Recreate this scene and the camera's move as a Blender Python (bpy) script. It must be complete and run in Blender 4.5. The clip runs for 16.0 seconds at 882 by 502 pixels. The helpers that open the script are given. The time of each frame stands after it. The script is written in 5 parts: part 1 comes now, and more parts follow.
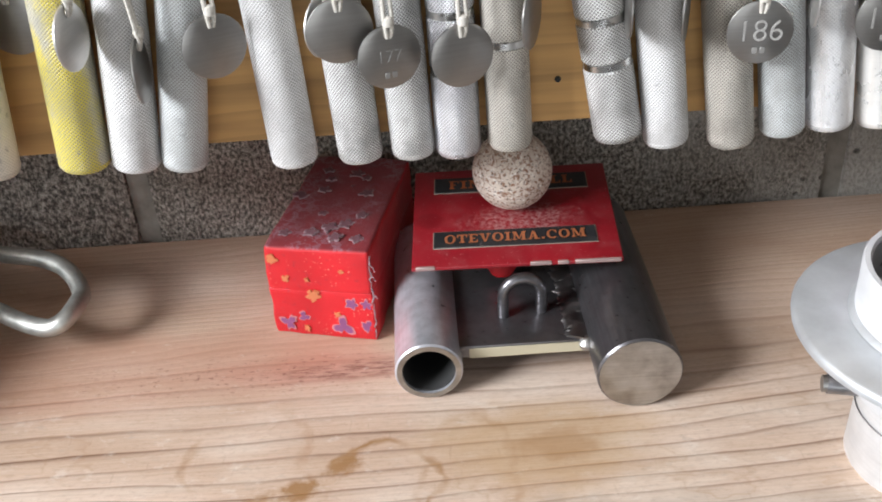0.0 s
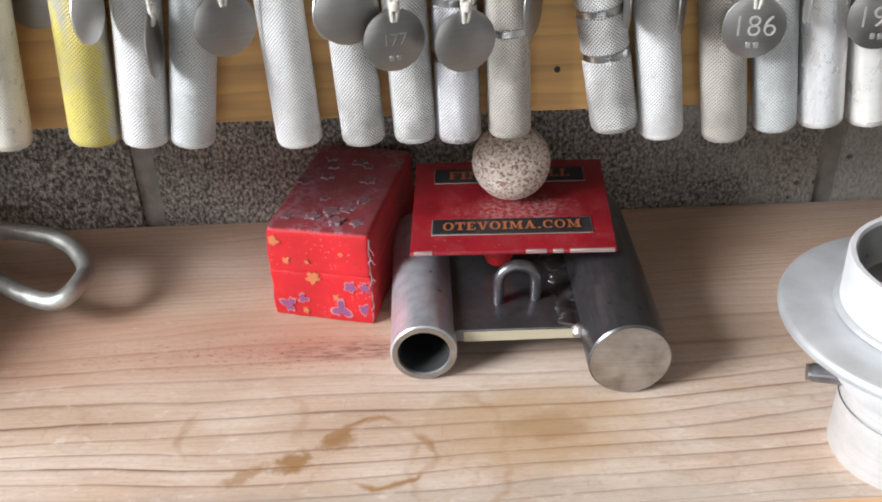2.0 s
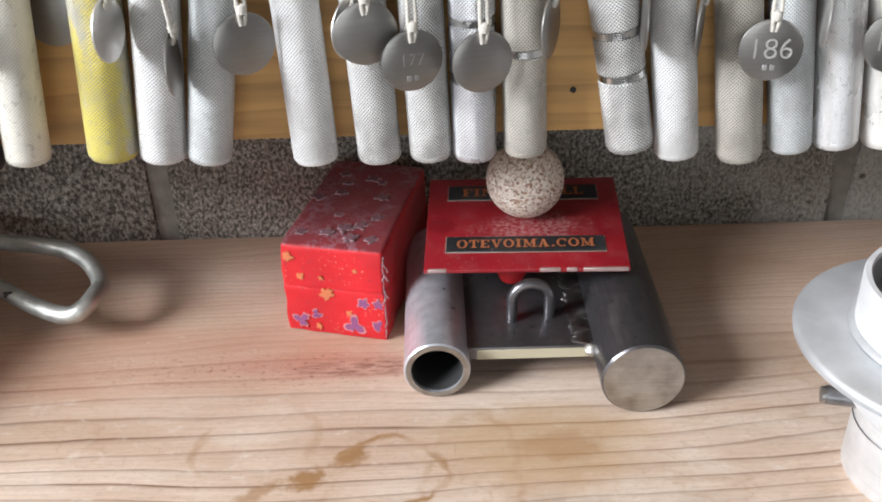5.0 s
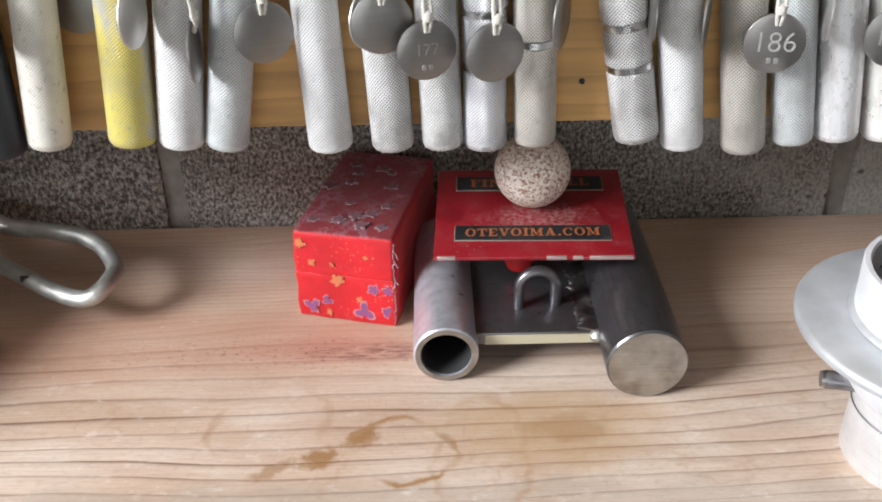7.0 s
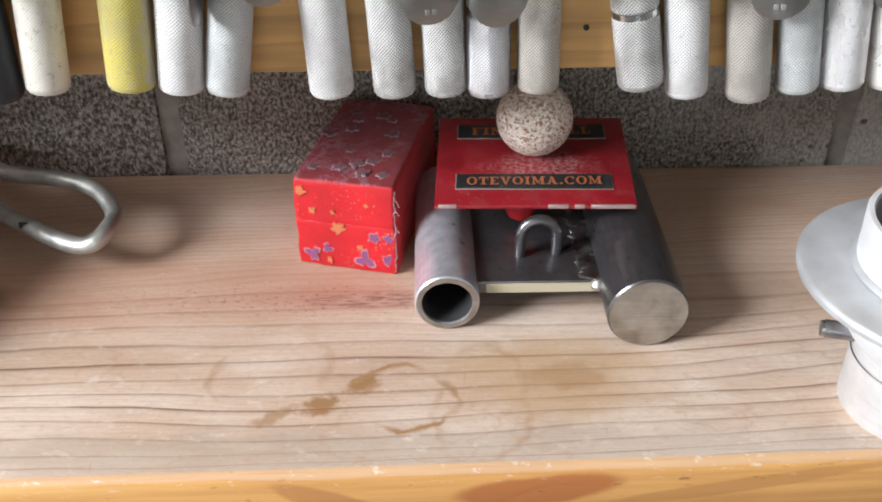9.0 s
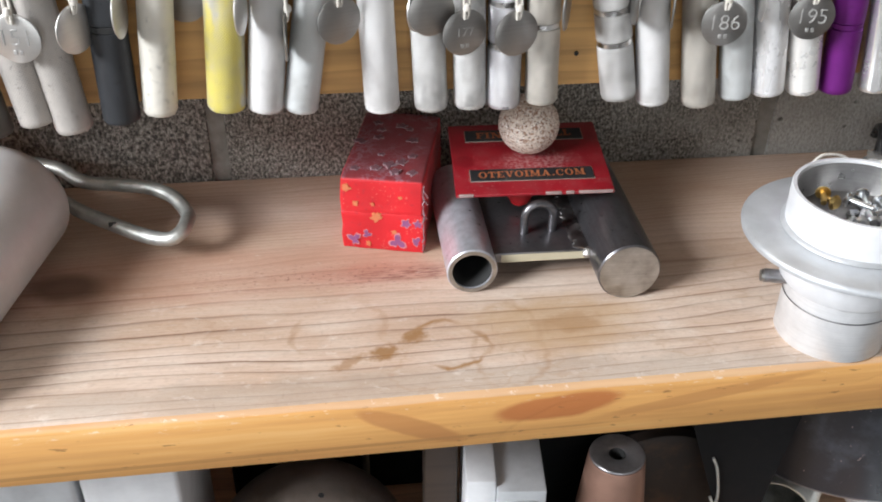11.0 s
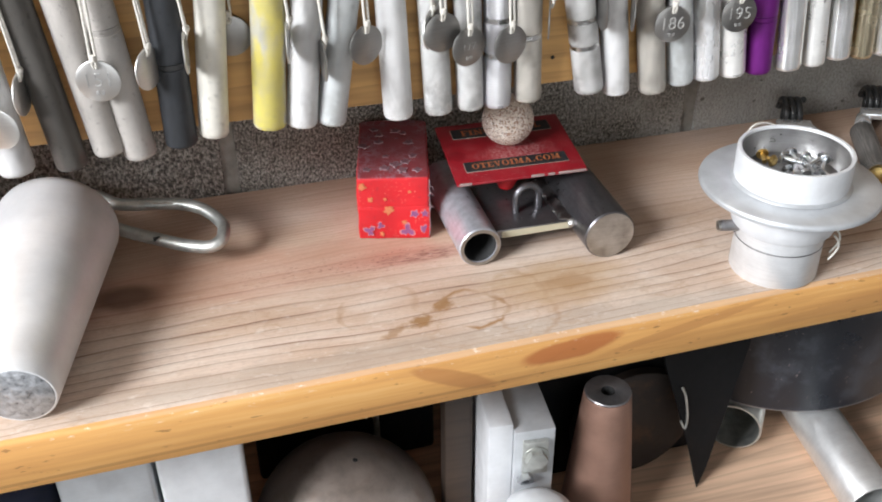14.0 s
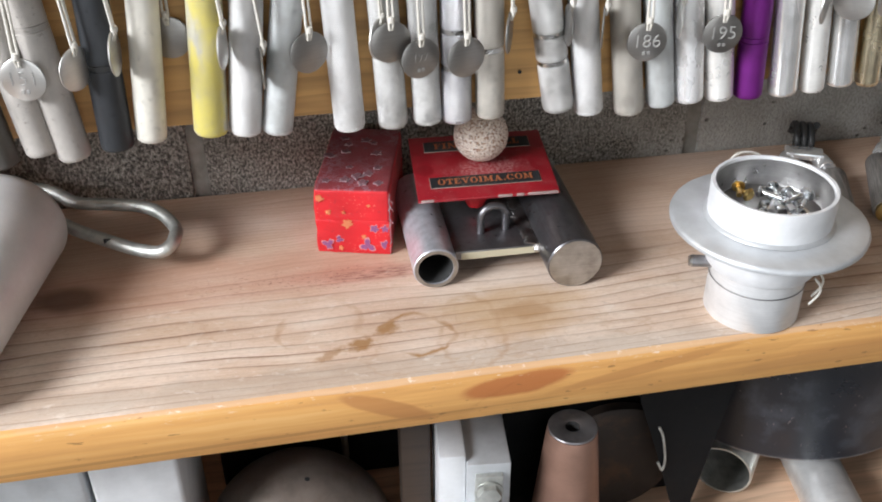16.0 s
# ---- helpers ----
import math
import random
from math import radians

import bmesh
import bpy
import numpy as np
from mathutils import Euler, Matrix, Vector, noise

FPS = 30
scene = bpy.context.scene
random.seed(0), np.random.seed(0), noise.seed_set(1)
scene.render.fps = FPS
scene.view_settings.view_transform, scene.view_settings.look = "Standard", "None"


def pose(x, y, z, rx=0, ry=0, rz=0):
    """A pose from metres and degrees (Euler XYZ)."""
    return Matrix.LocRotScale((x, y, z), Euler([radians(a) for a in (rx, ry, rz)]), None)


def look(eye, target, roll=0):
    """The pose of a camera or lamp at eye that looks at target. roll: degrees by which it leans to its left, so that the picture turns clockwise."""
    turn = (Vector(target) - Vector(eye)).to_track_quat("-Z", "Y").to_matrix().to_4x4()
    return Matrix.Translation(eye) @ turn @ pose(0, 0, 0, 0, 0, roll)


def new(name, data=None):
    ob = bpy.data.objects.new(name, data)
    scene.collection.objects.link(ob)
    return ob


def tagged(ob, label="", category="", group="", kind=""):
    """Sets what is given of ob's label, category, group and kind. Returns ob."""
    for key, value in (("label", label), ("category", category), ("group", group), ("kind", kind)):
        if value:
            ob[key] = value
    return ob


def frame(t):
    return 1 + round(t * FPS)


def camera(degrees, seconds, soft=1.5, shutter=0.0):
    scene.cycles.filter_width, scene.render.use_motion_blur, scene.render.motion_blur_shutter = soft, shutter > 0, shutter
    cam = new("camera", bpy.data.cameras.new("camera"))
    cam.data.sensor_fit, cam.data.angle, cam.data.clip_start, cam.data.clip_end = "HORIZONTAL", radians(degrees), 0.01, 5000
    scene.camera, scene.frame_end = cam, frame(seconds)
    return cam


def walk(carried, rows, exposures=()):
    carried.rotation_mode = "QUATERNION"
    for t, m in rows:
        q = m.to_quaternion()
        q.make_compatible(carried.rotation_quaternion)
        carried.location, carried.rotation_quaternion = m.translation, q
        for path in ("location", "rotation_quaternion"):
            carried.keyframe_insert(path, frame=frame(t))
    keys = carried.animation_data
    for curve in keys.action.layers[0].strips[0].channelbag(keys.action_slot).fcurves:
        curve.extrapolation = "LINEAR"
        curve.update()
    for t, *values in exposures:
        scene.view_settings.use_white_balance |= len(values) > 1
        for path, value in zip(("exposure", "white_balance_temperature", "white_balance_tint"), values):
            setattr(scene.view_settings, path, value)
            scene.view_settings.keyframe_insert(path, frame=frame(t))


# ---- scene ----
cam = camera(48.5, 16.0, soft=1.9)
METRES, EYE, TILT, LEAN, TURN = 0.5, 1.502, -33.0, 3.0, -2.5
ROWS = [
    (0.0, 0.0, 0.0, 0.0, -0.0, 0.0, 0.0),
    (0.5, 0.0056, 0.0187, -0.0272, 0.38, 0.03, -0.54),
    (1.0, 0.0024, -0.0039, -0.0288, 0.1, 0.38, -1.37),
    (1.5, 0.0008, -0.0186, -0.0261, -0.11, 0.96, -1.6),
    (2.0, 0.0027, -0.021, -0.0298, -0.0, 0.98, -1.71),
    (2.5, 0.0021, -0.0263, -0.0251, 0.25, 0.83, -1.82),
    (3.0, -0.0009, -0.0291, -0.0243, 0.3, 0.93, -1.98),
    (3.5, 0.0026, -0.0239, -0.0227, 0.15, 1.16, -2.02),
    (4.0, 0.0025, -0.0192, -0.0177, 0.14, 1.31, -1.86),
    (6.5, -0.0206, -0.0403, -0.0342, 0.4, 1.58, -2.96),
    (7.0, -0.0188, -0.0456, -0.037, 0.02, 1.61, -2.69),
    (7.5, -0.0206, -0.0454, -0.0398, 0.1, 1.44, -2.53),
    (8.0, -0.0307, -0.0355, -0.0372, 0.16, 0.93, -2.52),
    (8.5, -0.0314, -0.0345, -0.037, -0.06, 0.01, -2.7),
    (9.0, -0.0245, -0.0428, -0.0392, -0.26, -1.29, -2.97),
    (11.5, -0.2582, -0.3669, -0.0811, -7.96, -0.33, 0.59),
    (12.0, -0.3704, -0.4192, -0.0902, -11.26, 0.33, 2.2),
    (12.5, -0.3936, -0.4108, -0.0943, -13.56, -0.61, 3.54),
    (13.0, -0.3792, -0.4156, -0.0942, -13.63, -1.4, 4.2),
    (13.5, -0.3652, -0.444, -0.0938, -12.94, -1.11, 4.77),
    (14.0, -0.359, -0.464, -0.0943, -12.2, -0.63, 4.86),
    (14.5, -0.3276, -0.4612, -0.0887, -12.09, -1.14, 5.07),
    (15.0, -0.249, -0.4348, -0.0731, -11.6, -1.06, 5.01),
    (15.5, -0.2141, -0.4265, -0.0694, -9.42, -0.27, 3.3),
    (16.0, -0.1757, -0.4244, -0.0704, -7.51, -0.65, 1.71),
]
walk(cam, [(t, pose(0, 0, EYE, TILT, LEAN, TURN) @ pose(METRES * x, METRES * y, METRES * z, 90 + pitch, roll, yaw)) for t, x, y, z, yaw, pitch, roll in ROWS],
     [(0.0, 0.0), (16.0, 0.0)])

# ---- world and light: daylight through a window in the west wall and the open garage door to the south ----
world = bpy.data.worlds.new("sky")
scene.world = world
world.use_nodes = True
wn = world.node_tree.nodes
sky = wn.new("ShaderNodeTexSky")
sky.sky_type = "NISHITA"
sky.sun_disc = False
sky.sun_elevation, sky.sun_rotation = radians(40), radians(60)
wn["Background"].inputs["Strength"].default_value = 0.10
world.node_tree.links.new(sky.outputs[0], wn["Background"].inputs["Color"])

high_light = bpy.data.lights.new("high_window_daylight", "AREA")
high_light.shape, high_light.size, high_light.size_y = "RECTANGLE", 0.95, 0.85
high_light.energy, high_light.color = 130.0, (0.93, 0.955, 1.0)
lamp = new("high_window_daylight", high_light)
lamp.matrix_world = look((-2.06, -0.72, 2.46), (0.0, 0.33, 1.2))

side_light = bpy.data.lights.new("garage_door_daylight", "AREA")
side_light.shape, side_light.size, side_light.size_y = "RECTANGLE", 2.0, 1.9
side_light.energy, side_light.color = 18.5, (0.95, 0.97, 1.0)
lamp = new("garage_door_daylight", side_light)
lamp.matrix_world = look((-0.25, -2.56, 1.35), (0.0, 0.33, 1.25))


# ---- node helpers ----
class Mat:
    """A small builder for procedural materials in metres of the object's own space."""

    def __init__(self, name, rough=0.6, metal=0.0, coat=0.0):
        self.mat = bpy.data.materials.new(name)
        self.mat.use_nodes = True
        self.n, self.l = self.mat.node_tree.nodes, self.mat.node_tree.links
        self.b = self.n["Principled BSDF"]
        self.b.inputs["Roughness"].default_value = rough
        self.b.inputs["Metallic"].default_value = metal
        self.b.inputs["Coat Weight"].default_value = coat
        self.co = self.n.new("ShaderNodeTexCoord").outputs["Object"]

    def put(self, socket, value):
        if isinstance(value, bpy.types.NodeSocket):
            self.l.new(value, socket)
        elif isinstance(value, (tuple, list)) and len(value) == 3 and socket.type == "RGBA":
            socket.default_value = (*value, 1)
        else:
            socket.default_value = value

    def math(self, op, a, b=0.0, c=0.0):
        m = self.n.new("ShaderNodeMath")
        m.operation = op
        for s, v in zip(m.inputs, (a, b, c)):
            self.put(s, v)
        return m.outputs[0]

    def scaled(self, sx, sy, sz, ox=0.0, oy=0.0, oz=0.0, co=None):
        m = self.n.new("ShaderNodeMapping")
        self.put(m.inputs["Vector"], co or self.co)
        m.inputs["Scale"].default_value = (sx, sy, sz)
        m.inputs["Location"].default_value = (ox, oy, oz)
        return m.outputs[0]

    def noise(self, scale, detail=3.0, co=None, rough=0.55, distort=0.0):
        m = self.n.new("ShaderNodeTexNoise")
        self.put(m.inputs["Vector"], co or self.co)
        for k, v in (("Scale", scale), ("Detail", detail), ("Roughness", rough), ("Distortion", distort)):
            m.inputs[k].default_value = v
        return m.outputs[0]

    def voronoi(self, scale, co=None, feature="F1", out="Distance", rand=1.0):
        m = self.n.new("ShaderNodeTexVoronoi")
        m.feature = feature
        self.put(m.inputs["Vector"], co or self.co)
        m.inputs["Scale"].default_value = scale
        m.inputs["Randomness"].default_value = rand
        return m.outputs[out]

    def ramp(self, fac, *stops):
        m = self.n.new("ShaderNodeValToRGB")
        self.put(m.inputs[0], fac)
        e = m.color_ramp.elements
        while len(e) < len(stops):
            e.new(0.5)
        for el, (p, c) in zip(e, stops):
            el.position = p
            el.color = (*c, 1) if isinstance(c, tuple) else (c, c, c, 1)
        return m.outputs[0]

    def mix(self, fac, a, b, blend="MIX"):
        m = self.n.new("ShaderNodeMix")
        m.data_type, m.blend_type = "RGBA", blend
        self.put(m.inputs[0], fac)
        self.put(m.inputs[6], a)
        self.put(m.inputs[7], b)
        return m.outputs[2]

    def xyz(self, co=None):
        m = self.n.new("ShaderNodeSeparateXYZ")
        self.put(m.inputs[0], co or self.co)
        return m.outputs

    def vec(self, x, y, z):
        m = self.n.new("ShaderNodeCombineXYZ")
        for s, v in zip(m.inputs, (x, y, z)):
            self.put(s, v)
        return m.outputs[0]

    def random(self):
        return self.n.new("ShaderNodeObjectInfo").outputs["Random"]

    def shifted(self, amount=7.0):
        m = self.n.new("ShaderNodeVectorMath")
        self.put(m.inputs[0], self.co)
        k = self.math("MULTIPLY", self.random(), amount)
        self.put(m.inputs[1], self.vec(k, k, k))
        return m.outputs[0]

    def bump(self, height, strength, distance, after=None):
        m = self.n.new("ShaderNodeBump")
        self.put(m.inputs["Height"], height)
        m.inputs["Strength"].default_value, m.inputs["Distance"].default_value = strength, distance
        if after:
            self.put(m.inputs["Normal"], after)
        self.l.new(m.outputs[0], self.b.inputs["Normal"])
        return m.outputs[0]

    def color(self, c):
        self.put(self.b.inputs["Base Color"], c)
        return self

    def rough(self, r):
        self.put(self.b.inputs["Roughness"], r)
        return self

    def blot(self, cx, cy, rx, ry, soft, wobble=0.35, scale=60.0, turn=0.0):
        """1 inside an uneven blot on a plane z, 0 outside."""
        o = self.xyz()
        a, b = math.cos(turn), math.sin(turn)
        dx, dy = self.math("SUBTRACT", o[0], cx), self.math("SUBTRACT", o[1], cy)
        u = self.math("DIVIDE", self.math("ADD", self.math("MULTIPLY", dx, a), self.math("MULTIPLY", dy, b)), rx)
        v = self.math("DIVIDE", self.math("SUBTRACT", self.math("MULTIPLY", dy, a), self.math("MULTIPLY", dx, b)), ry)
        d = self.math("SQRT", self.math("ADD", self.math("MULTIPLY", u, u), self.math("MULTIPLY", v, v)))
        d = self.math("ADD", d, self.math("MULTIPLY", self.math("SUBTRACT", self.noise(scale, 4.0), 0.5), 2 * wobble))
        return d, soft

    def inside(self, blot):
        d, soft = blot
        m = self.n.new("ShaderNodeMapRange")
        m.interpolation_type = "SMOOTHSTEP"
        self.put(m.inputs[0], d)
        m.inputs[1].default_value, m.inputs[2].default_value = 1 + soft / 2, 1 - soft / 2
        return m.outputs[0]

    def ring(self, blot, width):
        d, _ = blot
        m = self.n.new("ShaderNodeMapRange")
        m.interpolation_type = "SMOOTHSTEP"
        self.put(m.inputs[0], self.math("ABSOLUTE", self.math("SUBTRACT", d, 1.0)))
        m.inputs[1].default_value, m.inputs[2].default_value = width, 0.0
        return m.outputs[0]


def times(m, *facs):
    out = facs[0]
    for f in facs[1:]:
        out = m.math("MULTIPLY", out, f)
    return out


# ---- materials ----
def shelf_wood():
    m = Mat("weathered_pine", 0.72)
    o = m.xyz()
    slow = m.noise(1.0, 2.0, m.scaled(3.2, 12, 12))
    wander = m.math("MULTIPLY", m.math("ADD", m.math("SUBTRACT", slow, 0.5), m.math("MULTIPLY", m.math("SUBTRACT", m.noise(1.0, 2.0, m.scaled(28, 60, 60)), 0.5), 0.05)), 0.036)
    skew = m.math("MULTIPLY", o[0], -0.035)
    y = m.math("ADD", m.math("ADD", o[1], wander), skew)
    u = m.math("MAXIMUM", m.math("SUBTRACT", m.math("MINIMUM", y, 0.34), 0.25), -0.02)
    rings = m.math("DIVIDE", m.math("LOGARITHM", m.math("MULTIPLY_ADD", u, 0.085, 0.0055), math.e), 0.085)
    rings = m.math("ADD", rings, m.math("DIVIDE", m.math("SUBTRACT", m.math("MAXIMUM", y, 0.34), 0.34), 0.0131))
    f = m.math("FRACT", rings)
    lines = m.ramp(f, (0.0, 0.0), (0.5, 0.03), (0.80, 0.18), (0.93, 1.0), (0.985, 0.25))
    each = m.n.new("ShaderNodeTexWhiteNoise")
    each.noise_dimensions = "1D"
    m.put(each.inputs["W"], m.math("FLOOR", rings))
    lines = m.math("MULTIPLY", lines, m.math("MULTIPLY_ADD", each.outputs["Value"], 0.55, 0.62))
    f2 = m.math("FRACT", m.math("DIVIDE", m.math("ADD", y, m.math("MULTIPLY", wander, 0.6)), 0.0044))
    fine = m.ramp(f2, (0.0, 0.0), (0.6, 0.25), (0.9, 0.7), (1.0, 0.0))
    patchy = m.ramp(m.noise(1.0, 3.0, m.scaled(14, 60, 30)), (0.30, 0.55), (0.58, 1.0))
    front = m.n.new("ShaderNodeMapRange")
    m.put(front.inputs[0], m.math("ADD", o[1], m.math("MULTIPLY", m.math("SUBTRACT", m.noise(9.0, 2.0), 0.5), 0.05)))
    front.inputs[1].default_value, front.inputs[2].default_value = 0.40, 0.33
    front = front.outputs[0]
    grain = m.math("ADD", times(m, lines, patchy, m.math("MULTIPLY_ADD", front, 0.8, 0.2)),
                   times(m, fine, m.math("MULTIPLY_ADD", front, -0.3, 0.4)))
    fibre = m.noise(1.0, 5.0, m.scaled(30, 900, 500), 0.7)
    cloud = m.noise(11.0, 4.0, m.scaled(0.6, 1.3, 1))
    base = m.ramp(cloud, (0.28, (0.47, 0.315, 0.215)), (0.48, (0.635, 0.475, 0.365)), (0.74, (0.78, 0.66, 0.57)))
    base = m.mix(m.math("MULTIPLY", grain, 0.95), base, (0.20, 0.105, 0.06))
    base = m.mix(m.ramp(fibre, (0.45, 0.0), (0.75, 0.35)), base, (0.36, 0.23, 0.15))
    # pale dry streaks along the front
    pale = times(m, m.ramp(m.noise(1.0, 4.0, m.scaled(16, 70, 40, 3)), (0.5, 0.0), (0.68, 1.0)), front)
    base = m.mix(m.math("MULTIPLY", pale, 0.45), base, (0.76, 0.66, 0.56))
    grey = m.inside(m.blot(-0.05, 0.262, 0.34, 0.012, 1.0, 0.9, 34.0))
    base = m.mix(m.math("MULTIPLY", grey, 0.55), base, (0.40, 0.33, 0.27))
    scuff = times(m, m.ramp(m.noise(1.0, 5.0, m.scaled(90, 260, 100, 9), 0.7), (0.58, 0.0), (0.70, 1.0)), m.math("MULTIPLY_ADD", front, 0.8, 0.1))
    base = m.mix(m.math("MULTIPLY", scuff, 0.5), base, (0.42, 0.35, 0.30))
    chalk = times(m, m.ramp(m.noise(70.0, 5.0, m.scaled(1, 1.6, 1, 5), 0.7), (0.58, 0.0), (0.70, 1.0)), front)
    base = m.mix(m.math("MULTIPLY", chalk, 0.45), base, (0.80, 0.73, 0.66))
    check = m.ramp(m.noise(1.0, 2.0, m.scaled(420, 60, 60, 2), 0.5), (0.68, 0.0), (0.74, 1.0))
    base = m.mix(times(m, check, front, 0.2), base, (0.30, 0.20, 0.13))
    # browner heartwood and painted-in shade towards the wall, with a reddish band, and red dust before the box
    heart_shade = m.math("SUBTRACT", 1.0, front)
    base = m.mix(m.math("MULTIPLY", heart_shade, 0.34), base, (0.43, 0.275, 0.19))
    red = m.inside(m.blot(-0.20, 0.375, 0.17, 0.030, 0.8, 0.4, 18.0, 0.03))
    base = m.mix(m.math("MULTIPLY", red, 0.36), base, (0.50, 0.23, 0.15))
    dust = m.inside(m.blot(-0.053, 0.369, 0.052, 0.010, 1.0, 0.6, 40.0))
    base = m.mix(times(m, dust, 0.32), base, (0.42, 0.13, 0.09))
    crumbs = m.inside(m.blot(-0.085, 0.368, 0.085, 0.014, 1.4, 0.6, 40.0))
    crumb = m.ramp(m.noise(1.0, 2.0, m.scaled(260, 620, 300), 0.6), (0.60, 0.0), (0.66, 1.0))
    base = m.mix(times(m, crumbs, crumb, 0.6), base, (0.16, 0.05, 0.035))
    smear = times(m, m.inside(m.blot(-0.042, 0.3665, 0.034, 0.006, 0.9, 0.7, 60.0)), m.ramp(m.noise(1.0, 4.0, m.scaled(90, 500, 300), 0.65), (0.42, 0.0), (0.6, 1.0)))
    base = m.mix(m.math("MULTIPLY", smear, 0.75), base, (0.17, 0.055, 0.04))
    grime = m.ramp(m.noise(420.0, 4.0, m.scaled(0.6, 1.2, 1), 0.7), (0.50, 0.0), (0.72, 1.0))
    base = m.mix(m.math("MULTIPLY", grime, 0.32), base, (0.34, 0.22, 0.15))
    motes = m.ramp(m.noise(160.0, 5.0, m.scaled(0.8, 1, 1, 3), 0.75), (0.62, 0.0), (0.72, 1.0))
    base = m.mix(m.math("MULTIPLY", motes, 0.4), base, (0.78, 0.68, 0.58))
    # water stains
    tan = m.inside(m.blot(0.042, 0.308, 0.046, 0.026, 0.9, 0.6, 45.0))
    base = m.mix(m.math("MULTIPLY", tan, 0.5), base, (0.45, 0.27, 0.11))
    core = m.inside(m.blot(0.050, 0.307, 0.018, 0.009, 1.0, 0.9, 70.0))
    base = m.mix(m.math("MULTIPLY", core, 0.5), base, (0.34, 0.175, 0.06))
    for cx, cy, rx, ry, k in ((-0.044, 0.3035, 0.008, 0.0045, 0.85), (-0.062, 0.2905, 0.008, 0.0055, 0.85), (-0.082, 0.2835, 0.010, 0.0035, 0.6)):
        b = m.inside(m.blot(cx, cy, rx, ry, 1.1, 1.1, 190.0, 0.6))
        base = m.mix(m.math("MULTIPLY", b, k), base, (0.30, 0.145, 0.04))
    for cx, cy, rx, ry, k in ((-0.026, 0.295, 0.025, 0.020, 1.1), (-0.085, 0.312, 0.026, 0.030, 0.45), (0.008, 0.290, 0.020, 0.040, 0.35)):
        r = m.ring(m.blot(cx, cy, rx, ry, 0.5, 0.55, 34.0), 0.13)
        base = m.mix(times(m, r, m.ramp(m.noise(24.0, 2.0), (0.45, 0.0), (0.6, 1.0)), k), base, (0.36, 0.20, 0.09))
    tide = m.ramp(m.noise(17.0, 4.0, m.scaled(0.8, 1.3, 1, 2.3), 0.6), (0.475, 0.0), (0.50, 1.0), (0.512, 0.15), (0.56, 0.0))
    wetted = m.ramp(m.noise(8.0, 2.0, m.scaled(1, 1, 1, 6)), (0.46, 0.0), (0.58, 1.0))
    base = m.mix(times(m, tide, wetted, front, 0.28), base, (0.38, 0.22, 0.11))
    # small dark flecks and a dark knot under the cone
    fleck = m.ramp(m.voronoi(55.0), (0.0, 1.0), (0.05, 1.0), (0.07, 0.0))
    sparse = m.ramp(m.noise(19.0, 1.0), (0.60, 0.0), (0.66, 1.0))
    base = m.mix(times(m, fleck, sparse, 0.8), base, (0.08, 0.05, 0.03))
    knot = m.inside(m.blot(-0.252, 0.372, 0.022, 0.014, 0.9, 0.3, 30.0))
    base = m.mix(m.math("MULTIPLY", knot, 0.75), base, (0.10, 0.045, 0.025))
    # the sawn front edge: fresher and more orange
    edge = m.math("LESS_THAN", m.math("MULTIPLY_ADD", o[0], -0.02, o[1]), 0.2545)
    eg = m.noise(1.0, 4.0, m.scaled(5, 60, 120), 0.6)
    ec = m.ramp(eg, (0.3, (0.56, 0.27, 0.085)), (0.55, (0.70, 0.365, 0.115)), (0.75, (0.76, 0.45, 0.17)))

    def streak(cx, cz, rx, rz, turn, k, col, src):
        dx, dz = m.math("SUBTRACT", o[0], cx), m.math("SUBTRACT", o[2], cz)
        a, b = math.cos(turn), math.sin(turn)
        u = m.math("DIVIDE", m.math("ADD", m.math("MULTIPLY", dx, a), m.math("MULTIPLY", dz, b)), rx)
        v = m.math("DIVIDE", m.math("SUBTRACT", m.math("MULTIPLY", dz, a), m.math("MULTIPLY", dx, b)), rz)
        d = m.math("SQRT", m.math("ADD", m.math("MULTIPLY", u, u), m.math("MULTIPLY", v, v)))
        d = m.math("ADD", d, m.math("MULTIPLY", m.math("SUBTRACT", m.noise(35.0, 3.0), 0.5), 0.5))
        return m.mix(m.math("MULTIPLY", m.inside((d, 0.35)), k), src, col)

    ec = streak(0.030, 1.187, 0.034, 0.0085, 0.10, 0.85, (0.42, 0.13, 0.035), ec)
    ec = streak(-0.052, 1.182, 0.030, 0.006, -0.42, 0.7, (0.45, 0.19, 0.06), ec)
    ec = streak(0.115, 1.186, 0.060, 0.004, 0.16, 0.65, (0.48, 0.22, 0.07), ec)
    ec = streak(0.255, 1.176, 0.080, 0.005, 0.05, 0.5, (0.50, 0.24, 0.08), ec)
    ec = streak(-0.20, 1.169, 0.26, 0.0012, 0.01, 0.55, (0.40, 0.19, 0.06), ec)
    ec = streak(0.05, 1.1995, 0.30, 0.0018, 0.0, 0.5, (0.58, 0.42, 0.31), ec)
    nicks = times(m, m.ramp(m.noise(1.0, 4.0, m.scaled(120, 60, 420), 0.7), (0.60, 0.0), (0.68, 1.0)), m.ramp(m.math("SUBTRACT", o[2], 1.1), (0.090, 0.0), (0.098, 1.0)))
    ec = m.mix(m.math("MULTIPLY", nicks, 0.7), ec, (0.80, 0.70, 0.58))
    dints = m.ramp(m.noise(1.0, 3.0, m.scaled(70, 60, 260, 4), 0.6), (0.66, 0.0), (0.70, 1.0))
    ec = m.mix(m.math("MULTIPLY", dints, 0.6), ec, (0.20, 0.09, 0.03))
    base = m.mix(edge, base, ec)
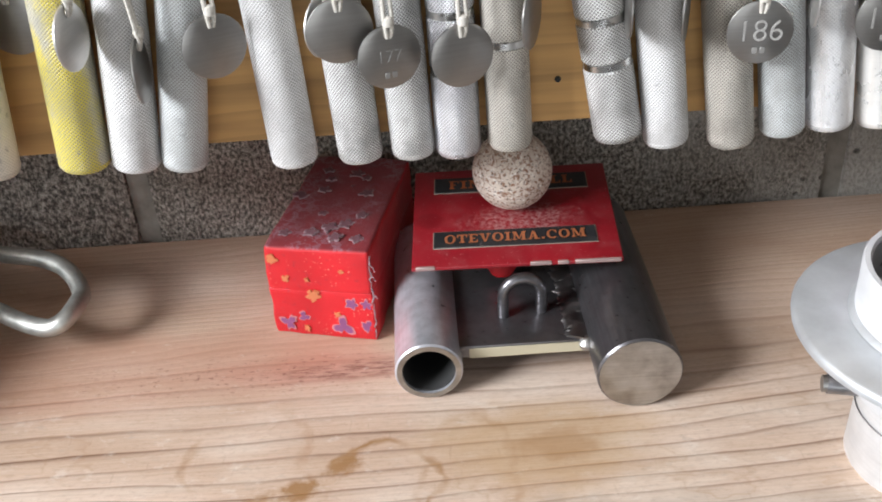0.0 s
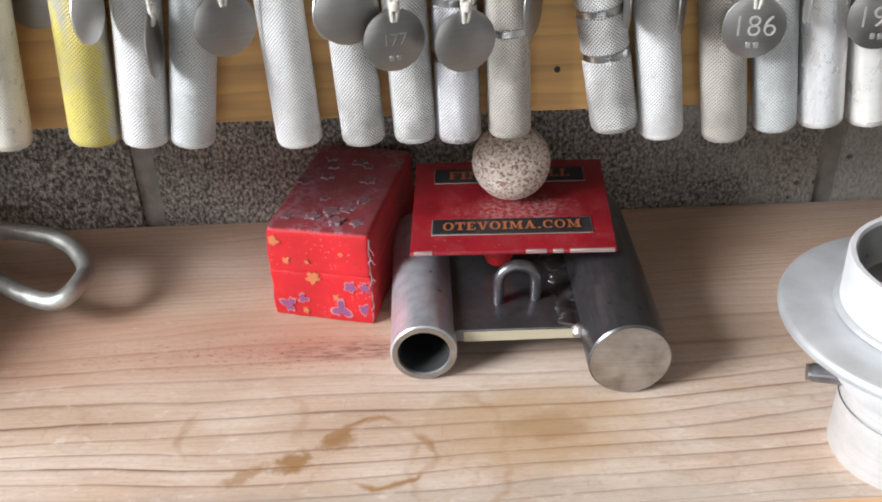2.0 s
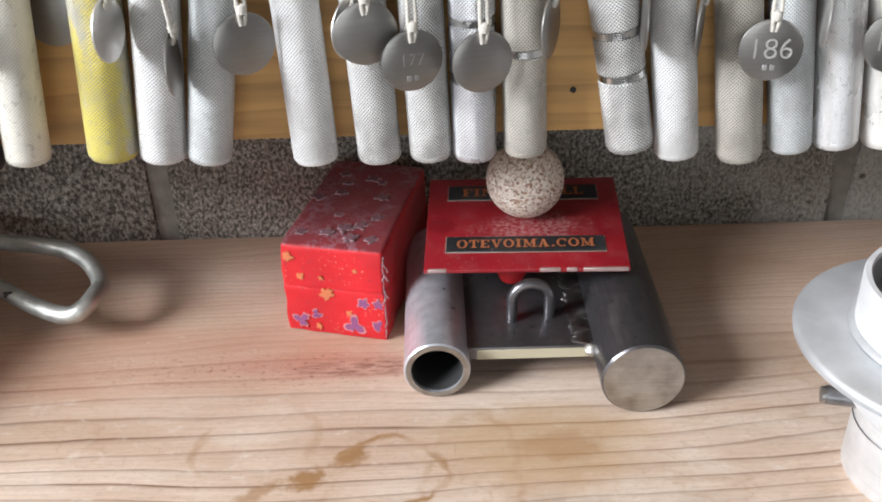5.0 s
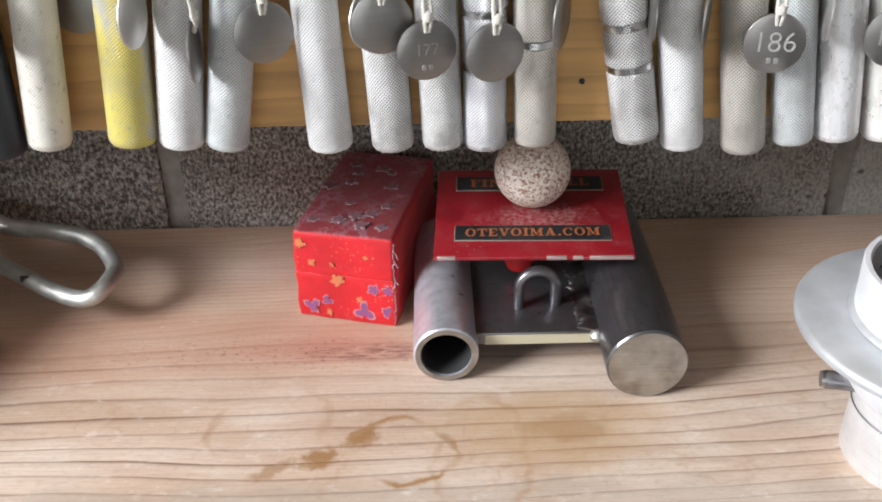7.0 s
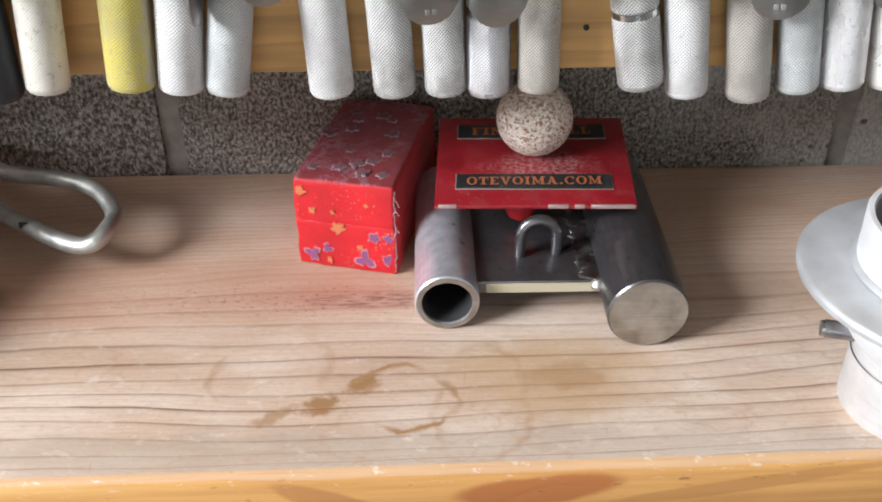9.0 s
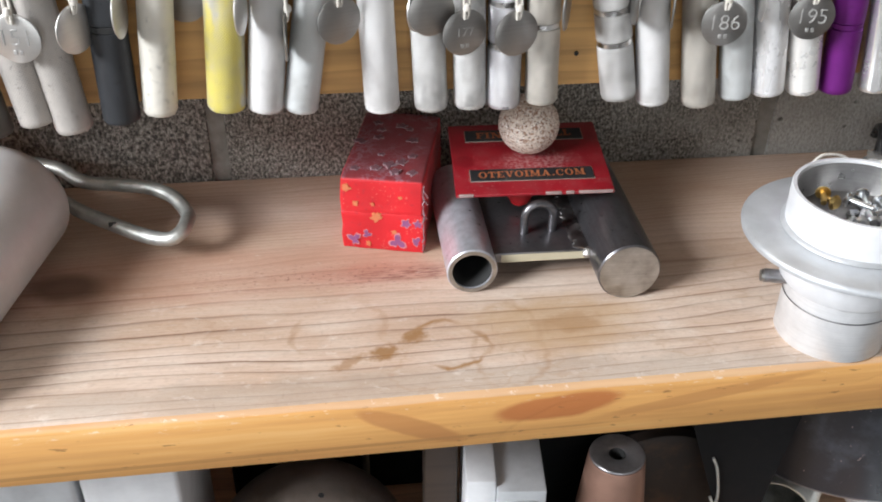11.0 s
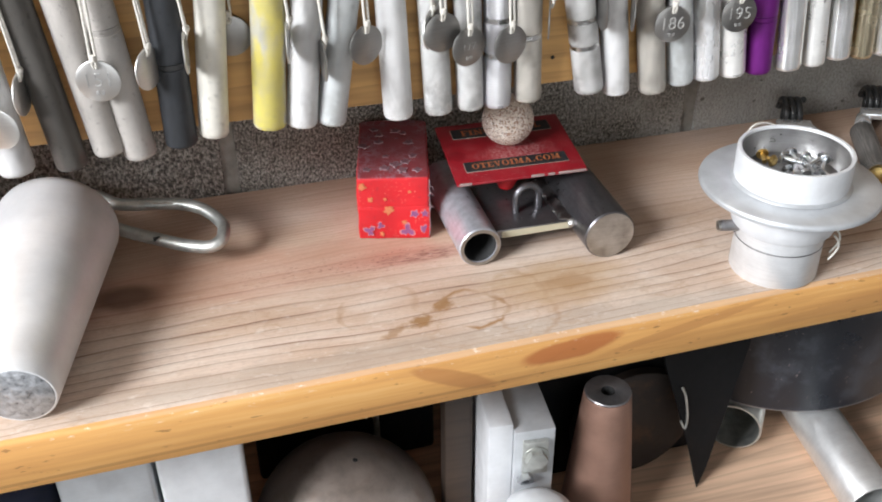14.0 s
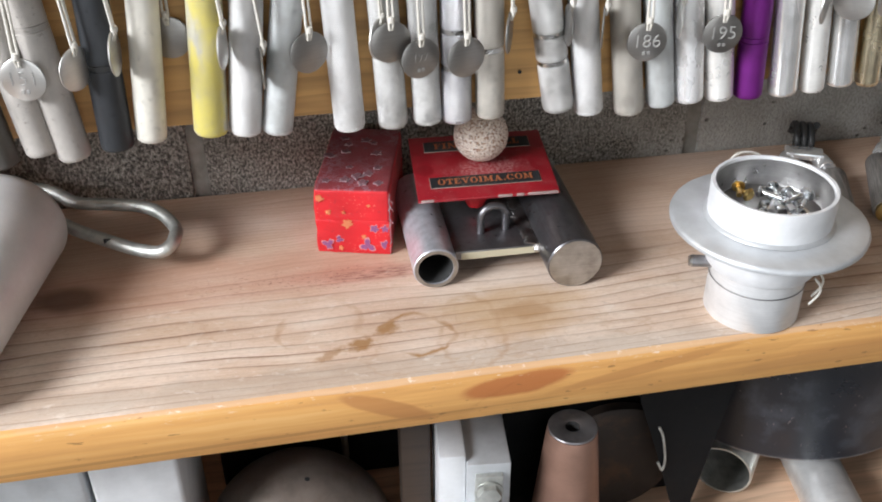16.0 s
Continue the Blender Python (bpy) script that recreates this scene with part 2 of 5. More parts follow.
    h = m.math("SUBTRACT", m.math("MULTIPLY", fibre, 0.35), m.math("MULTIPLY", grain, 0.6))
    m.bump(h, 0.35, 0.0012)
    m.rough(m.ramp(fibre, (0.3, 0.62), (0.8, 0.80)))
    return m.color(base).mat


def plain_pine(name, tint=(0.60, 0.36, 0.15), axis=2):
    m = Mat(name, 0.6)
    g = m.noise(1.0, 4.0, m.scaled(4, 70, 75), 0.6)
    lines = m.math("FRACT", m.math("DIVIDE", m.math("ADD", m.xyz()[axis], m.math("MULTIPLY", m.noise(1.0, 2.0, m.scaled(3, 8, 9)), 0.05)), 0.013))
    lines = m.ramp(lines, (0.0, 0.0), (0.7, 0.2), (0.95, 1.0), (1.0, 0.0))
    dark = tuple(c * 0.62 for c in tint)
    pale = tuple(min(1, c * 1.22) for c in tint)
    c = m.ramp(g, (0.3, dark), (0.55, tint), (0.8, pale))
    c = m.mix(m.math("MULTIPLY", lines, 0.45), c, tuple(v * 0.5 for v in tint))
    m.bump(g, 0.2, 0.0006)
    return m.color(c).mat


def block_concrete():
    """Popcorn-rough lightweight block, coated with a smoother trowelled slurry towards the east."""
    m = Mat("porous_concrete", 0.95)
    co = m.shifted()
    o = m.xyz()
    grit = m.noise(540.0, 2.0, m.scaled(1, 1, 0.7, co=co), 0.6)
    fine = m.noise(1200.0, 2.0, co, 0.6)
    big = m.noise(9.0, 4.0, co)
    mixed = m.math("MULTIPLY_ADD", fine, 0.28, m.math("MULTIPLY", grit, 0.72))
    rough = m.ramp(mixed, (0.40, (0.03, 0.027, 0.023)), (0.46, (0.15, 0.137, 0.118)), (0.54, (0.33, 0.305, 0.268)), (0.63, (0.58, 0.54, 0.48)))
    rough = m.mix(0.16, rough, m.ramp(big, (0.3, (0.25, 0.228, 0.195)), (0.7, (0.42, 0.39, 0.345))))
    lump = m.noise(120.0, 4.0, co, 0.7)
    rough = m.mix(m.ramp(lump, (0.33, 0.6), (0.41, 0.0)), rough, (0.06, 0.054, 0.047))
    slurry = m.ramp(m.noise(26.0, 5.0, co, 0.65), (0.3, (0.33, 0.315, 0.285)), (0.55, (0.43, 0.415, 0.385)), (0.75, (0.52, 0.50, 0.47)))
    slurry = m.mix(m.ramp(mixed, (0.40, 0.55), (0.52, 0.0)), slurry, (0.28, 0.265, 0.24))
    pits = times(m, m.ramp(m.voronoi(90.0, m.scaled(1, 1, 1.3, co=co)), (0.10, 1.0), (0.2, 0.0)), m.ramp(m.noise(34.0, 2.0, co), (0.53, 0.0), (0.58, 1.0)))
    slurry = m.mix(m.math("MULTIPLY", pits, 0.85), slurry, (0.07, 0.064, 0.056))
    cover = m.math("ADD", m.math("MULTIPLY_ADD", o[0], 3.6, 0.02), m.math("MULTIPLY", m.math("SUBTRACT", m.noise(30.0, 4.0, co, 0.65), 0.5), 1.5))
    cover = m.ramp(cover, (0.48, 0.0), (0.80, 0.78))
    c = m.mix(cover, rough, slurry)
    h = m.math("ADD", mixed, m.math("MULTIPLY", lump, 0.8))
    h = m.math("MULTIPLY", h, m.math("MULTIPLY_ADD", cover, -0.8, 1.0))
    h = m.math("SUBTRACT", h, times(m, pits, cover, 0.8))
    m.bump(h, 1.0, 0.004)
    return m.color(c).mat


def mortar():
    m = Mat("mortar", 0.95)
    n = m.noise(60.0, 5.0)
    c = m.ramp(n, (0.3, (0.17, 0.155, 0.135)), (0.7, (0.33, 0.31, 0.275)))
    m.bump(n, 0.7, 0.003)
    return m.color(c).mat


def plaster(name, c0, c1):
    m = Mat(name, 0.9)
    n = m.noise(4.0, 6.0)
    m.bump(m.noise(90.0, 4.0), 0.3, 0.002)
    return m.color(m.ramp(n, (0.3, c0), (0.7, c1))).mat


def knurled(name, tint, metal=0.55, rough=0.5, paint=None, paint_cut=0.5, depth=1.0, dirt=(0.27, 0.26, 0.245), worn=0.55):
    """Diamond-knurled handle: z runs along the handle in its own space."""
    m = Mat(name, rough, metal)
    o = m.xyz()
    co = m.shifted(3.0)
    ang = m.math("ARCTAN2", o[1], o[0])
    a = m.math("MULTIPLY", ang, 40.0)
    z = m.math("MULTIPLY", o[2], 2 * math.pi / 0.00155)
    k1 = m.math("SINE", m.math("ADD", a, z))
    k2 = m.math("SINE", m.math("SUBTRACT", a, z))
    knurl = m.math("MAXIMUM", m.math("MULTIPLY", k1, 0.5), m.math("MULTIPLY", k2, 0.5))
    fade = m.ramp(m.noise(60.0, 3.0, co), (0.32, 0.35), (0.62, 1.0))
    knurl = m.math("MULTIPLY", knurl, fade)
    cloud = m.noise(48.0, 5.0, m.scaled(1, 1, 0.35, co=co), 0.6)
    dark, pale = tuple(c * 0.72 for c in tint), tuple(min(0.97, c * 1.12) for c in tint)
    c = m.ramp(cloud, (0.3, dark), (0.52, tint), (0.72, pale))
    smear = m.ramp(m.noise(26.0, 5.0, m.scaled(1, 1, 0.45, 0.4, co=co), 0.65), (0.50, 0.0), (0.68, 0.5))
    c = m.mix(smear, c, tuple(v * 0.60 for v in tint))
    if paint:
        keep = m.ramp(m.math("ADD", m.noise(55.0, 6.0, m.scaled(1, 1, 0.5, co=co), 0.65), m.math("MULTIPLY", m.math("SUBTRACT", 0.0, o[0]), 16.0)),
                      (paint_cut - 0.08, 0.0), (paint_cut + 0.07, 0.92))
        c = m.mix(keep, c, paint)
        m.put(m.b.inputs["Metallic"], m.math("MULTIPLY", m.math("SUBTRACT", 1.0, keep), metal))
    groove = m.ramp(knurl, (0.02, 1.0), (0.34, 0.0))
    c = m.mix(m.math("MULTIPLY", groove, min(1.0, worn * depth * 1.4)), c, dirt)
    spots = m.ramp(m.noise(300.0, 3.0, co, 0.7), (0.60, 0.0), (0.70, 0.75))
    c = m.mix(spots, c, tuple(v * 0.45 for v in tint))
    m.rough(m.ramp(cloud, (0.3, max(0.05, rough - 0.12)), (0.7, min(1.0, rough + 0.14))))
    m.bump(knurl, 0.75 * depth, 0.0004)
    return m.color(c).mat


def metal(name, tint, rough, streak=0.0, rust=0.0, bump=0.15, metallic=1.0, scale=80.0, uneven=1.0):
    m = Mat(name, rough, metallic)
    co = m.shifted(2.0)
    cl = m.noise(scale, 5.0, co, 0.6)
    st = m.noise(1.0, 3.0, m.scaled(40, 40, 1100, co=co))
    c = m.ramp(cl, (0.28, tuple(v * (1 - 0.38 * uneven) for v in tint)), (0.55, tint), (0.8, tuple(min(1, v * (1 + 0.25 * uneven)) for v in tint)))
    if streak:
        c = m.mix(m.math("MULTIPLY", m.ramp(st, (0.4, 0.0), (0.7, 1.0)), streak), c, tuple(v * 0.5 for v in tint))
    if rust:
        r = m.ramp(m.noise(36.0, 6.0, co, 0.7), (0.52, 0.0), (0.66, 1.0))
        c = m.mix(m.math("MULTIPLY", r, rust), c, (0.16, 0.075, 0.035))
    m.rough(m.ramp(cl, (0.3, max(0.04, rough - 0.13 * uneven)), (0.72, min(1.0, rough + 0.16 * uneven))))
    m.bump(m.math("ADD", m.math("MULTIPLY", cl, uneven), st), bump, 0.0006)
    return m.color(c).mat


def painted(name, tint, rough=0.45, wear=0.3, dust=(0.45, 0.40, 0.37), dusty=0.3, scale=60.0):
    m = Mat(name, rough)
    cl = m.noise(scale, 5.0, None, 0.65)
    big = m.noise(scale * 0.25, 4.0)
    c = m.ramp(big, (0.3, tuple(v * 0.75 for v in tint)), (0.65, tint))
    c = m.mix(m.math("MULTIPLY", m.ramp(cl, (0.5, 0.0), (0.75, 1.0)), dusty), c, dust)
    scratch = m.ramp(m.noise(1.0, 4.0, m.scaled(380, 90, 200), 0.7), (0.66, 0.0), (0.74, 1.0))
    c = m.mix(m.math("MULTIPLY", scratch, wear), c, (0.55, 0.45, 0.43))
    m.rough(m.ramp(cl, (0.3, rough - 0.1), (0.7, rough + 0.2)))
    m.bump(cl, 0.12, 0.0006)
    return m.color(c).mat


def brocade():
    """Red silk with woven flowers in gold and violet, greyed by dust on top."""
    m = Mat("red_brocade", 0.55)
    m.b.inputs["Sheen Weight"].default_value = 0.05
    base = m.ramp(m.noise(30.0, 3.0), (0.3, (0.46, 0.006, 0.012)), (0.7, (0.66, 0.010, 0.018)))
    dots = m.ramp(m.voronoi(420.0), (0.0, 1.0), (0.22, 0.0))
    base = m.mix(times(m, dots, m.ramp(m.noise(38.0, 2.0), (0.5, 0.0), (0.56, 1.0)), 0.7), base, (0.85, 0.45, 0.32))
    c = base
    fray = m.ramp(m.noise(230.0, 5.0, None, 0.7), (0.58, 0.0), (0.66, 0.5))
    c = m.mix(fray, c, (0.30, 0.02, 0.03))
    geo = m.n.new("ShaderNodeNewGeometry")
    up = m.xyz(geo.outputs["Normal"])[2]
    dust = m.math("MULTIPLY", m.ramp(up, (0.5, 0.0), (0.9, 1.0)), m.ramp(m.noise(45.0, 5.0), (0.2, 0.62), (0.8, 0.92)))
    c = m.mix(dust, c, (0.155, 0.036, 0.044))
    thread = times(m, dust, m.ramp(m.noise(110.0, 5.0, None, 0.7), (0.46, 0.0), (0.52, 1.0), (0.56, 0.0)), m.ramp(m.noise(32.0, 2.0), (0.42, 0.0), (0.56, 1.0)))
    c = m.mix(m.math("MULTIPLY", thread, 0.7), c, (0.36, 0.27, 0.33))
    lint = m.ramp(m.noise(900.0, 3.0, None, 0.7), (0.58, 0.0), (0.68, 0.5))
    c = m.mix(m.math("MULTIPLY", lint, dust), c, (0.33, 0.20, 0.21))
    weave = m.math("MULTIPLY", m.math("SINE", m.math("MULTIPLY", m.xyz()[0], 9000.0)), m.math("SINE", m.math("MULTIPLY", m.xyz()[2], 9000.0)))
    m.bump(m.math("ADD", m.math("MULTIPLY", m.noise(240.0, 4.0), 0.8), m.math("MULTIPLY", weave, 0.12)), 0.4, 0.0008)
    return m.color(c).mat


def plate_paint():
    m = Mat("dusty_red_paint", 0.42)
    cl = m.noise(70.0, 5.0, None, 0.65)
    c = m.ramp(m.noise(22.0, 4.0), (0.3, (0.20, 0.007, 0.013)), (0.65, (0.31, 0.011, 0.019)))
    c = m.mix(m.math("MULTIPLY", m.ramp(cl, (0.5, 0.0), (0.75, 1.0)), 0.25), c, (0.30, 0.12, 0.12))
    powder = times(m, m.inside(m.blot(0.054, 0.034, 0.022, 0.011, 1.2, 0.6, 110.0)), m.ramp(m.noise(420.0, 4.0, None, 0.7), (0.42, 0.0), (0.62, 1.0)))
    c = m.mix(m.math("MULTIPLY", powder, 0.38), c, (0.68, 0.52, 0.50))
    wet = m.inside(m.blot(0.008, 0.036, 0.008, 0.006, 0.5, 0.4, 90.0))
    c = m.mix(m.math("MULTIPLY", wet, 0.6), c, (0.16, 0.004, 0.008))
    specks = m.ramp(m.noise(700.0, 2.0, None, 0.6), (0.66, 0.0), (0.72, 0.6))
    c = m.mix(specks, c, (0.5, 0.30, 0.29))
    m.rough(m.ramp(cl, (0.3, 0.30), (0.7, 0.55)))
    m.bump(cl, 0.1, 0.0005)
    return m.color(c).mat


def speckled_stone():
    m = Mat("speckled_stone", 0.75)
    n = m.noise(620.0, 3.0, None, 0.65)
    c = m.ramp(m.noise(60.0, 4.0), (0.3, (0.62, 0.53, 0.44)), (0.7, (0.80, 0.73, 0.65)))
    c = m.mix(m.ramp(n, (0.51, 0.0), (0.60, 1.0)), c, (0.30, 0.155, 0.095))
    c = m.mix(m.ramp(m.noise(760.0, 2.0), (0.60, 0.0), (0.66, 1.0)), c, (0.12, 0.09, 0.07))
    c = m.mix(m.ramp(m.noise(400.0, 2.0, m.scaled(1, 1, 1, 4)), (0.6, 0.0), (0.68, 0.9)), c, (0.9, 0.87, 0.82))
    m.bump(n, 0.3, 0.0006)
    return m.color(c).mat


def cord():
    m = Mat("cotton_cord", 0.9)
    n = m.noise(900.0, 3.0)
    m.bump(n, 0.5, 0.0004)
    return m.color(m.ramp(n, (0.3, (0.48, 0.45, 0.40)), (0.7, (0.72, 0.69, 0.63)))).mat


def plain(name, tint, rough=0.5, metallic=0.0):
    m = Mat(name, rough, metallic)
    n = m.noise(120.0, 4.0)
    m.rough(m.ramp(n, (0.3, max(0.03, rough - 0.08)), (0.7, min(1, rough + 0.1))))
    return m.color(m.ramp(n, (0.3, tuple(v * 0.8 for v in tint)), (0.7, tint))).mat


PINE, BOARD = shelf_wood(), plain_pine("golden_pine", (0.60, 0.35, 0.13))
LOW_PINE = plain_pine("lower_pine", (0.70, 0.47, 0.32), 1)
CONCRETE, MORTAR = block_concrete(), mortar()
WALL, FLOOR, CEIL = plaster("grey_wall", (0.30, 0.29, 0.28), (0.38, 0.37, 0.36)), plaster("floor_concrete", (0.20, 0.19, 0.18), (0.28, 0.27, 0.26)), plaster("ceiling_board", (0.40, 0.37, 0.33), (0.48, 0.45, 0.41))
ALU = knurled("knurled_aluminium", (0.88, 0.88, 0.865), 0.35, 0.42, depth=1.2, dirt=(0.20, 0.195, 0.185), worn=0.6)
ALU_WHITE = knurled("chalky_aluminium", (0.89, 0.885, 0.885), 0.2, 0.5)
ALU_BLUE = knurled("blue_grey_aluminium", (0.73, 0.765, 0.77), 0.4, 0.5)
ALU_CREAM = knurled("cream_aluminium", (0.78, 0.745, 0.66), 0.2, 0.5, depth=0.5)
ALU_BEIGE = knurled("beige_aluminium", (0.68, 0.64, 0.57), 0.35, 0.5, depth=1.1, dirt=(0.20, 0.185, 0.165))
ALU_TAUPE = knurled("taupe_aluminium", (0.50, 0.465, 0.43), 0.3, 0.5, depth=0.6)
SHINE = metal("polished_aluminium", (0.93, 0.93, 0.92), 0.22, 0.15, metallic=0.75, scale=60.0, bump=0.05, uneven=0.4)
SHINE_RIB = knurled("polished_fine_knurl", (0.95, 0.95, 0.955), 0.5, 0.26, depth=0.5, dirt=(0.30, 0.29, 0.29), worn=0.4)
SHINE_PALE = metal("polished_pale_alloy", (0.92, 0.905, 0.87), 0.3, 0.1, metallic=0.45, scale=60.0, bump=0.05, uneven=0.4)
BRASS_SHINE = metal("bright_brass_plate", (0.78, 0.68, 0.48), 0.25, 0.2, metallic=0.95, scale=50.0, uneven=0.5)
YELLOW = knurled("worn_yellow_paint", (0.62, 0.59, 0.46), 0.3, 0.5, (0.70, 0.58, 0.03), 0.56)
CHROME = knurled("bright_steel", (0.88, 0.89, 0.93), 0.7, 0.3, depth=1.0, dirt=(0.16, 0.16, 0.18), worn=0.5)
DARK_KNURL = knurled("black_oxide", (0.030, 0.033, 0.038), 0.3, 0.45, depth=0.4, dirt=(0.05, 0.05, 0.05))
BROWN_KNURL = knurled("grimy_steel", (0.100, 0.092, 0.083), 0.4, 0.45, depth=0.4, dirt=(0.09, 0.08, 0.07))
PURPLE = knurled("purple_anodised", (0.20, 0.02, 0.24), 0.6, 0.42, depth=0.4, dirt=(0.08, 0.01, 0.10))
BRASS = metal("brass", (0.62, 0.44, 0.17), 0.35)
BAND = metal("polished_band", (0.72, 0.72, 0.71), 0.25)
TAG = metal("tag_steel", (0.37, 0.36, 0.345), 0.40, 0.15, scale=60.0, bump=0.05, uneven=0.35)
TAG_PALE = metal("tag_aluminium", (0.68, 0.67, 0.65), 0.45, 0.12, scale=60.0, bump=0.05, uneven=0.3)
STAMP = plain("stamped_mark", (0.60, 0.59, 0.57), 0.4, 0.5)
WELD = metal("weld_metal", (0.26, 0.25, 0.245), 0.45, 0.2, 0.2)
LINER = metal("dish_metal", (0.36, 0.355, 0.35), 0.34, 0.2, metallic=0.85, uneven=0.6)
STAMP_DIM = plain("worn_stamped_mark", (0.47, 0.46, 0.445), 0.4, 0.6)
STEEL = metal("raw_steel", (0.33, 0.325, 0.335), 0.4, 0.15, 0.12, metallic=0.85)
STEEL_BRIGHT = metal("ground_steel", (0.50, 0.49, 0.47), 0.38, 0.3)
STEEL_DARK = metal("mill_scale_steel", (0.19, 0.185, 0.195), 0.32, 0.4, 0.0, metallic=0.85, scale=240.0, uneven=0.4, bump=0.15)
BORE = plain("dark_bore", (0.03, 0.03, 0.03), 0.8)
GALV = metal("galvanised", (0.54, 0.55, 0.52), 0.46, 0.15, 0.12, metallic=0.8, scale=120.0, uneven=0.9, bump=0.3)
TUBE = metal("pale_mill_steel", (0.62, 0.635, 0.69), 0.35, 0.2, 0.0, metallic=0.6, scale=150.0, uneven=0.6, bump=0.14)
RED_PAINT = painted("red_paint", (0.30, 0.010, 0.017), 0.42, 0.2, (0.30, 0.11, 0.11), 0.30)
RED_BRIGHT = painted("red_paint_clean", (0.62, 0.012, 0.018), 0.4, 0.1, dusty=0.1)
RIM_GREY = plain("label_border", (0.30, 0.24, 0.20), 0.6)
CHIP = plain("bare_edge", (0.46, 0.33, 0.31), 0.5, 0.3)
BLACK_LABEL = painted("black_label", (0.022, 0.022, 0.024), 0.45, 0.12, (0.2, 0.19, 0.18), 0.15)
ORANGE = plain("orange_print", (0.40, 0.13, 0.05), 0.6)
ORANGE_DIM = plain("faded_orange_print", (0.38, 0.10, 0.03), 0.5)
SILK_GOLD = plain("gold_silk", (0.62, 0.19, 0.08), 0.65)
SILK_VIOLET = plain("violet_silk", (0.25, 0.075, 0.19), 0.65)
SILK_PALE = plain("pale_silk_thread", (0.58, 0.20, 0.22), 0.65)
SILK_DUSTY = plain("dusty_violet_silk", (0.22, 0.10, 0.12), 0.85)
SILK_ASH = plain("dusty_pale_thread", (0.32, 0.215, 0.235), 0.85)
PLATE_RED = plate_paint()
BROCADE, STONE, CORD = brocade(), speckled_stone(), cord()
ALU_SMOOTH = metal("satin_aluminium", (0.76, 0.76, 0.765), 0.46, 0.04, metallic=0.35, scale=22.0, bump=0.03, uneven=0.42)
ALU_BRUSHED = metal("brushed_aluminium", (0.76, 0.76, 0.75), 0.40, 0.15, metallic=0.75, uneven=0.3, bump=0.06)
WHITE_ALU = metal("cast_white_aluminium", (0.70, 0.71, 0.725), 0.5, 0.03, metallic=0.15, scale=50.0, uneven=0.35, bump=0.05)
CAST_ALU = metal("cast_aluminium", (0.60, 0.62, 0.64), 0.48, 0.06, metallic=0.5, scale=38.0, uneven=0.55, bump=0.06)
HUB_BASE = metal("pale_brushed_aluminium", (0.78, 0.79, 0.80), 0.42, 0.15, metallic=0.4, uneven=0.3, bump=0.06)
SCUFFED = metal("scuffed_aluminium", (0.46, 0.47, 0.49), 0.42, 0.0, metallic=0.6, scale=210.0, uneven=1.5, bump=0.9)
DULL_KNURL = knurled("dull_grey_knurl", (0.30, 0.28, 0.26), 0.4, 0.5, depth=0.6, dirt=(0.10, 0.095, 0.09))
COPPER = metal("dull_copper", (0.34, 0.20, 0.15), 0.5, 0.1, 0.06, metallic=0.6, uneven=0.4)
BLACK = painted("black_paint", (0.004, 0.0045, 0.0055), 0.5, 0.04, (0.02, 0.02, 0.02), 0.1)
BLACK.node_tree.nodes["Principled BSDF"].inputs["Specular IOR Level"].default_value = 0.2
PAN = painted("scratched_black_enamel", (0.016, 0.019, 0.026), 0.32, 0.6, (0.12, 0.135, 0.16), 0.45, 26.0)
RUBBER = plain("black_spring", (0.03, 0.03, 0.03), 0.3)
NAVY = plain("navy_cloth", (0.018, 0.026, 0.055), 0.9)
EDGE_CREAM = painted("cream_sawn_edge", (0.55, 0.50, 0.36), 0.6, 0.2, dusty=0.2)


# ---- mesh helpers ----
def finish(ob, mat, angle=40):
    me = ob.data
    me.materials.append(mat)
    for p in me.polygons:
        p.use_smooth = True
    me.set_sharp_from_angle(angle=radians(angle))
    return ob


def mesh_object(name, bm, mat, angle=40):
    me = bpy.data.meshes.new(name)
    bmesh.ops.recalc_face_normals(bm, faces=bm.faces)
    bm.to_mesh(me)
    bm.free()
    return finish(new(name, me), mat, angle)


def part(name, bm, mat, parent, label="", angle=40):
    ob = mesh_object(name, bm, mat, angle)
    ob.parent = parent
    return tagged(ob, label)


def thing(name, label, category, m=None, group="", kind=""):
    ob = new(name)
    ob.empty_display_size = 0.02
    if m:
        ob.matrix_world = m
    return tagged(ob, label, category, group, kind)


def box(x0, x1, y0, y1, z0, z1, bevel=0.0, seg=2, bm=None):
    own = bmesh.new()
    bmesh.ops.create_cube(own, size=1.0)
    for v in own.verts:
        v.co = ((x0 + x1) / 2 + v.co.x * (x1 - x0), (y0 + y1) / 2 + v.co.y * (y1 - y0), (z0 + z1) / 2 + v.co.z * (z1 - z0))
    if bevel:
        bmesh.ops.bevel(own, geom=own.edges[:], offset=bevel, segments=seg, profile=0.5, affect="EDGES")
    return joined(own, bm)


def joined(own, bm):
    if bm is None:
        return own
    me = bpy.data.meshes.new("tmp")
    own.to_mesh(me)
    own.free()
    bm.from_mesh(me)
    bpy.data.meshes.remove(me)
    return bm


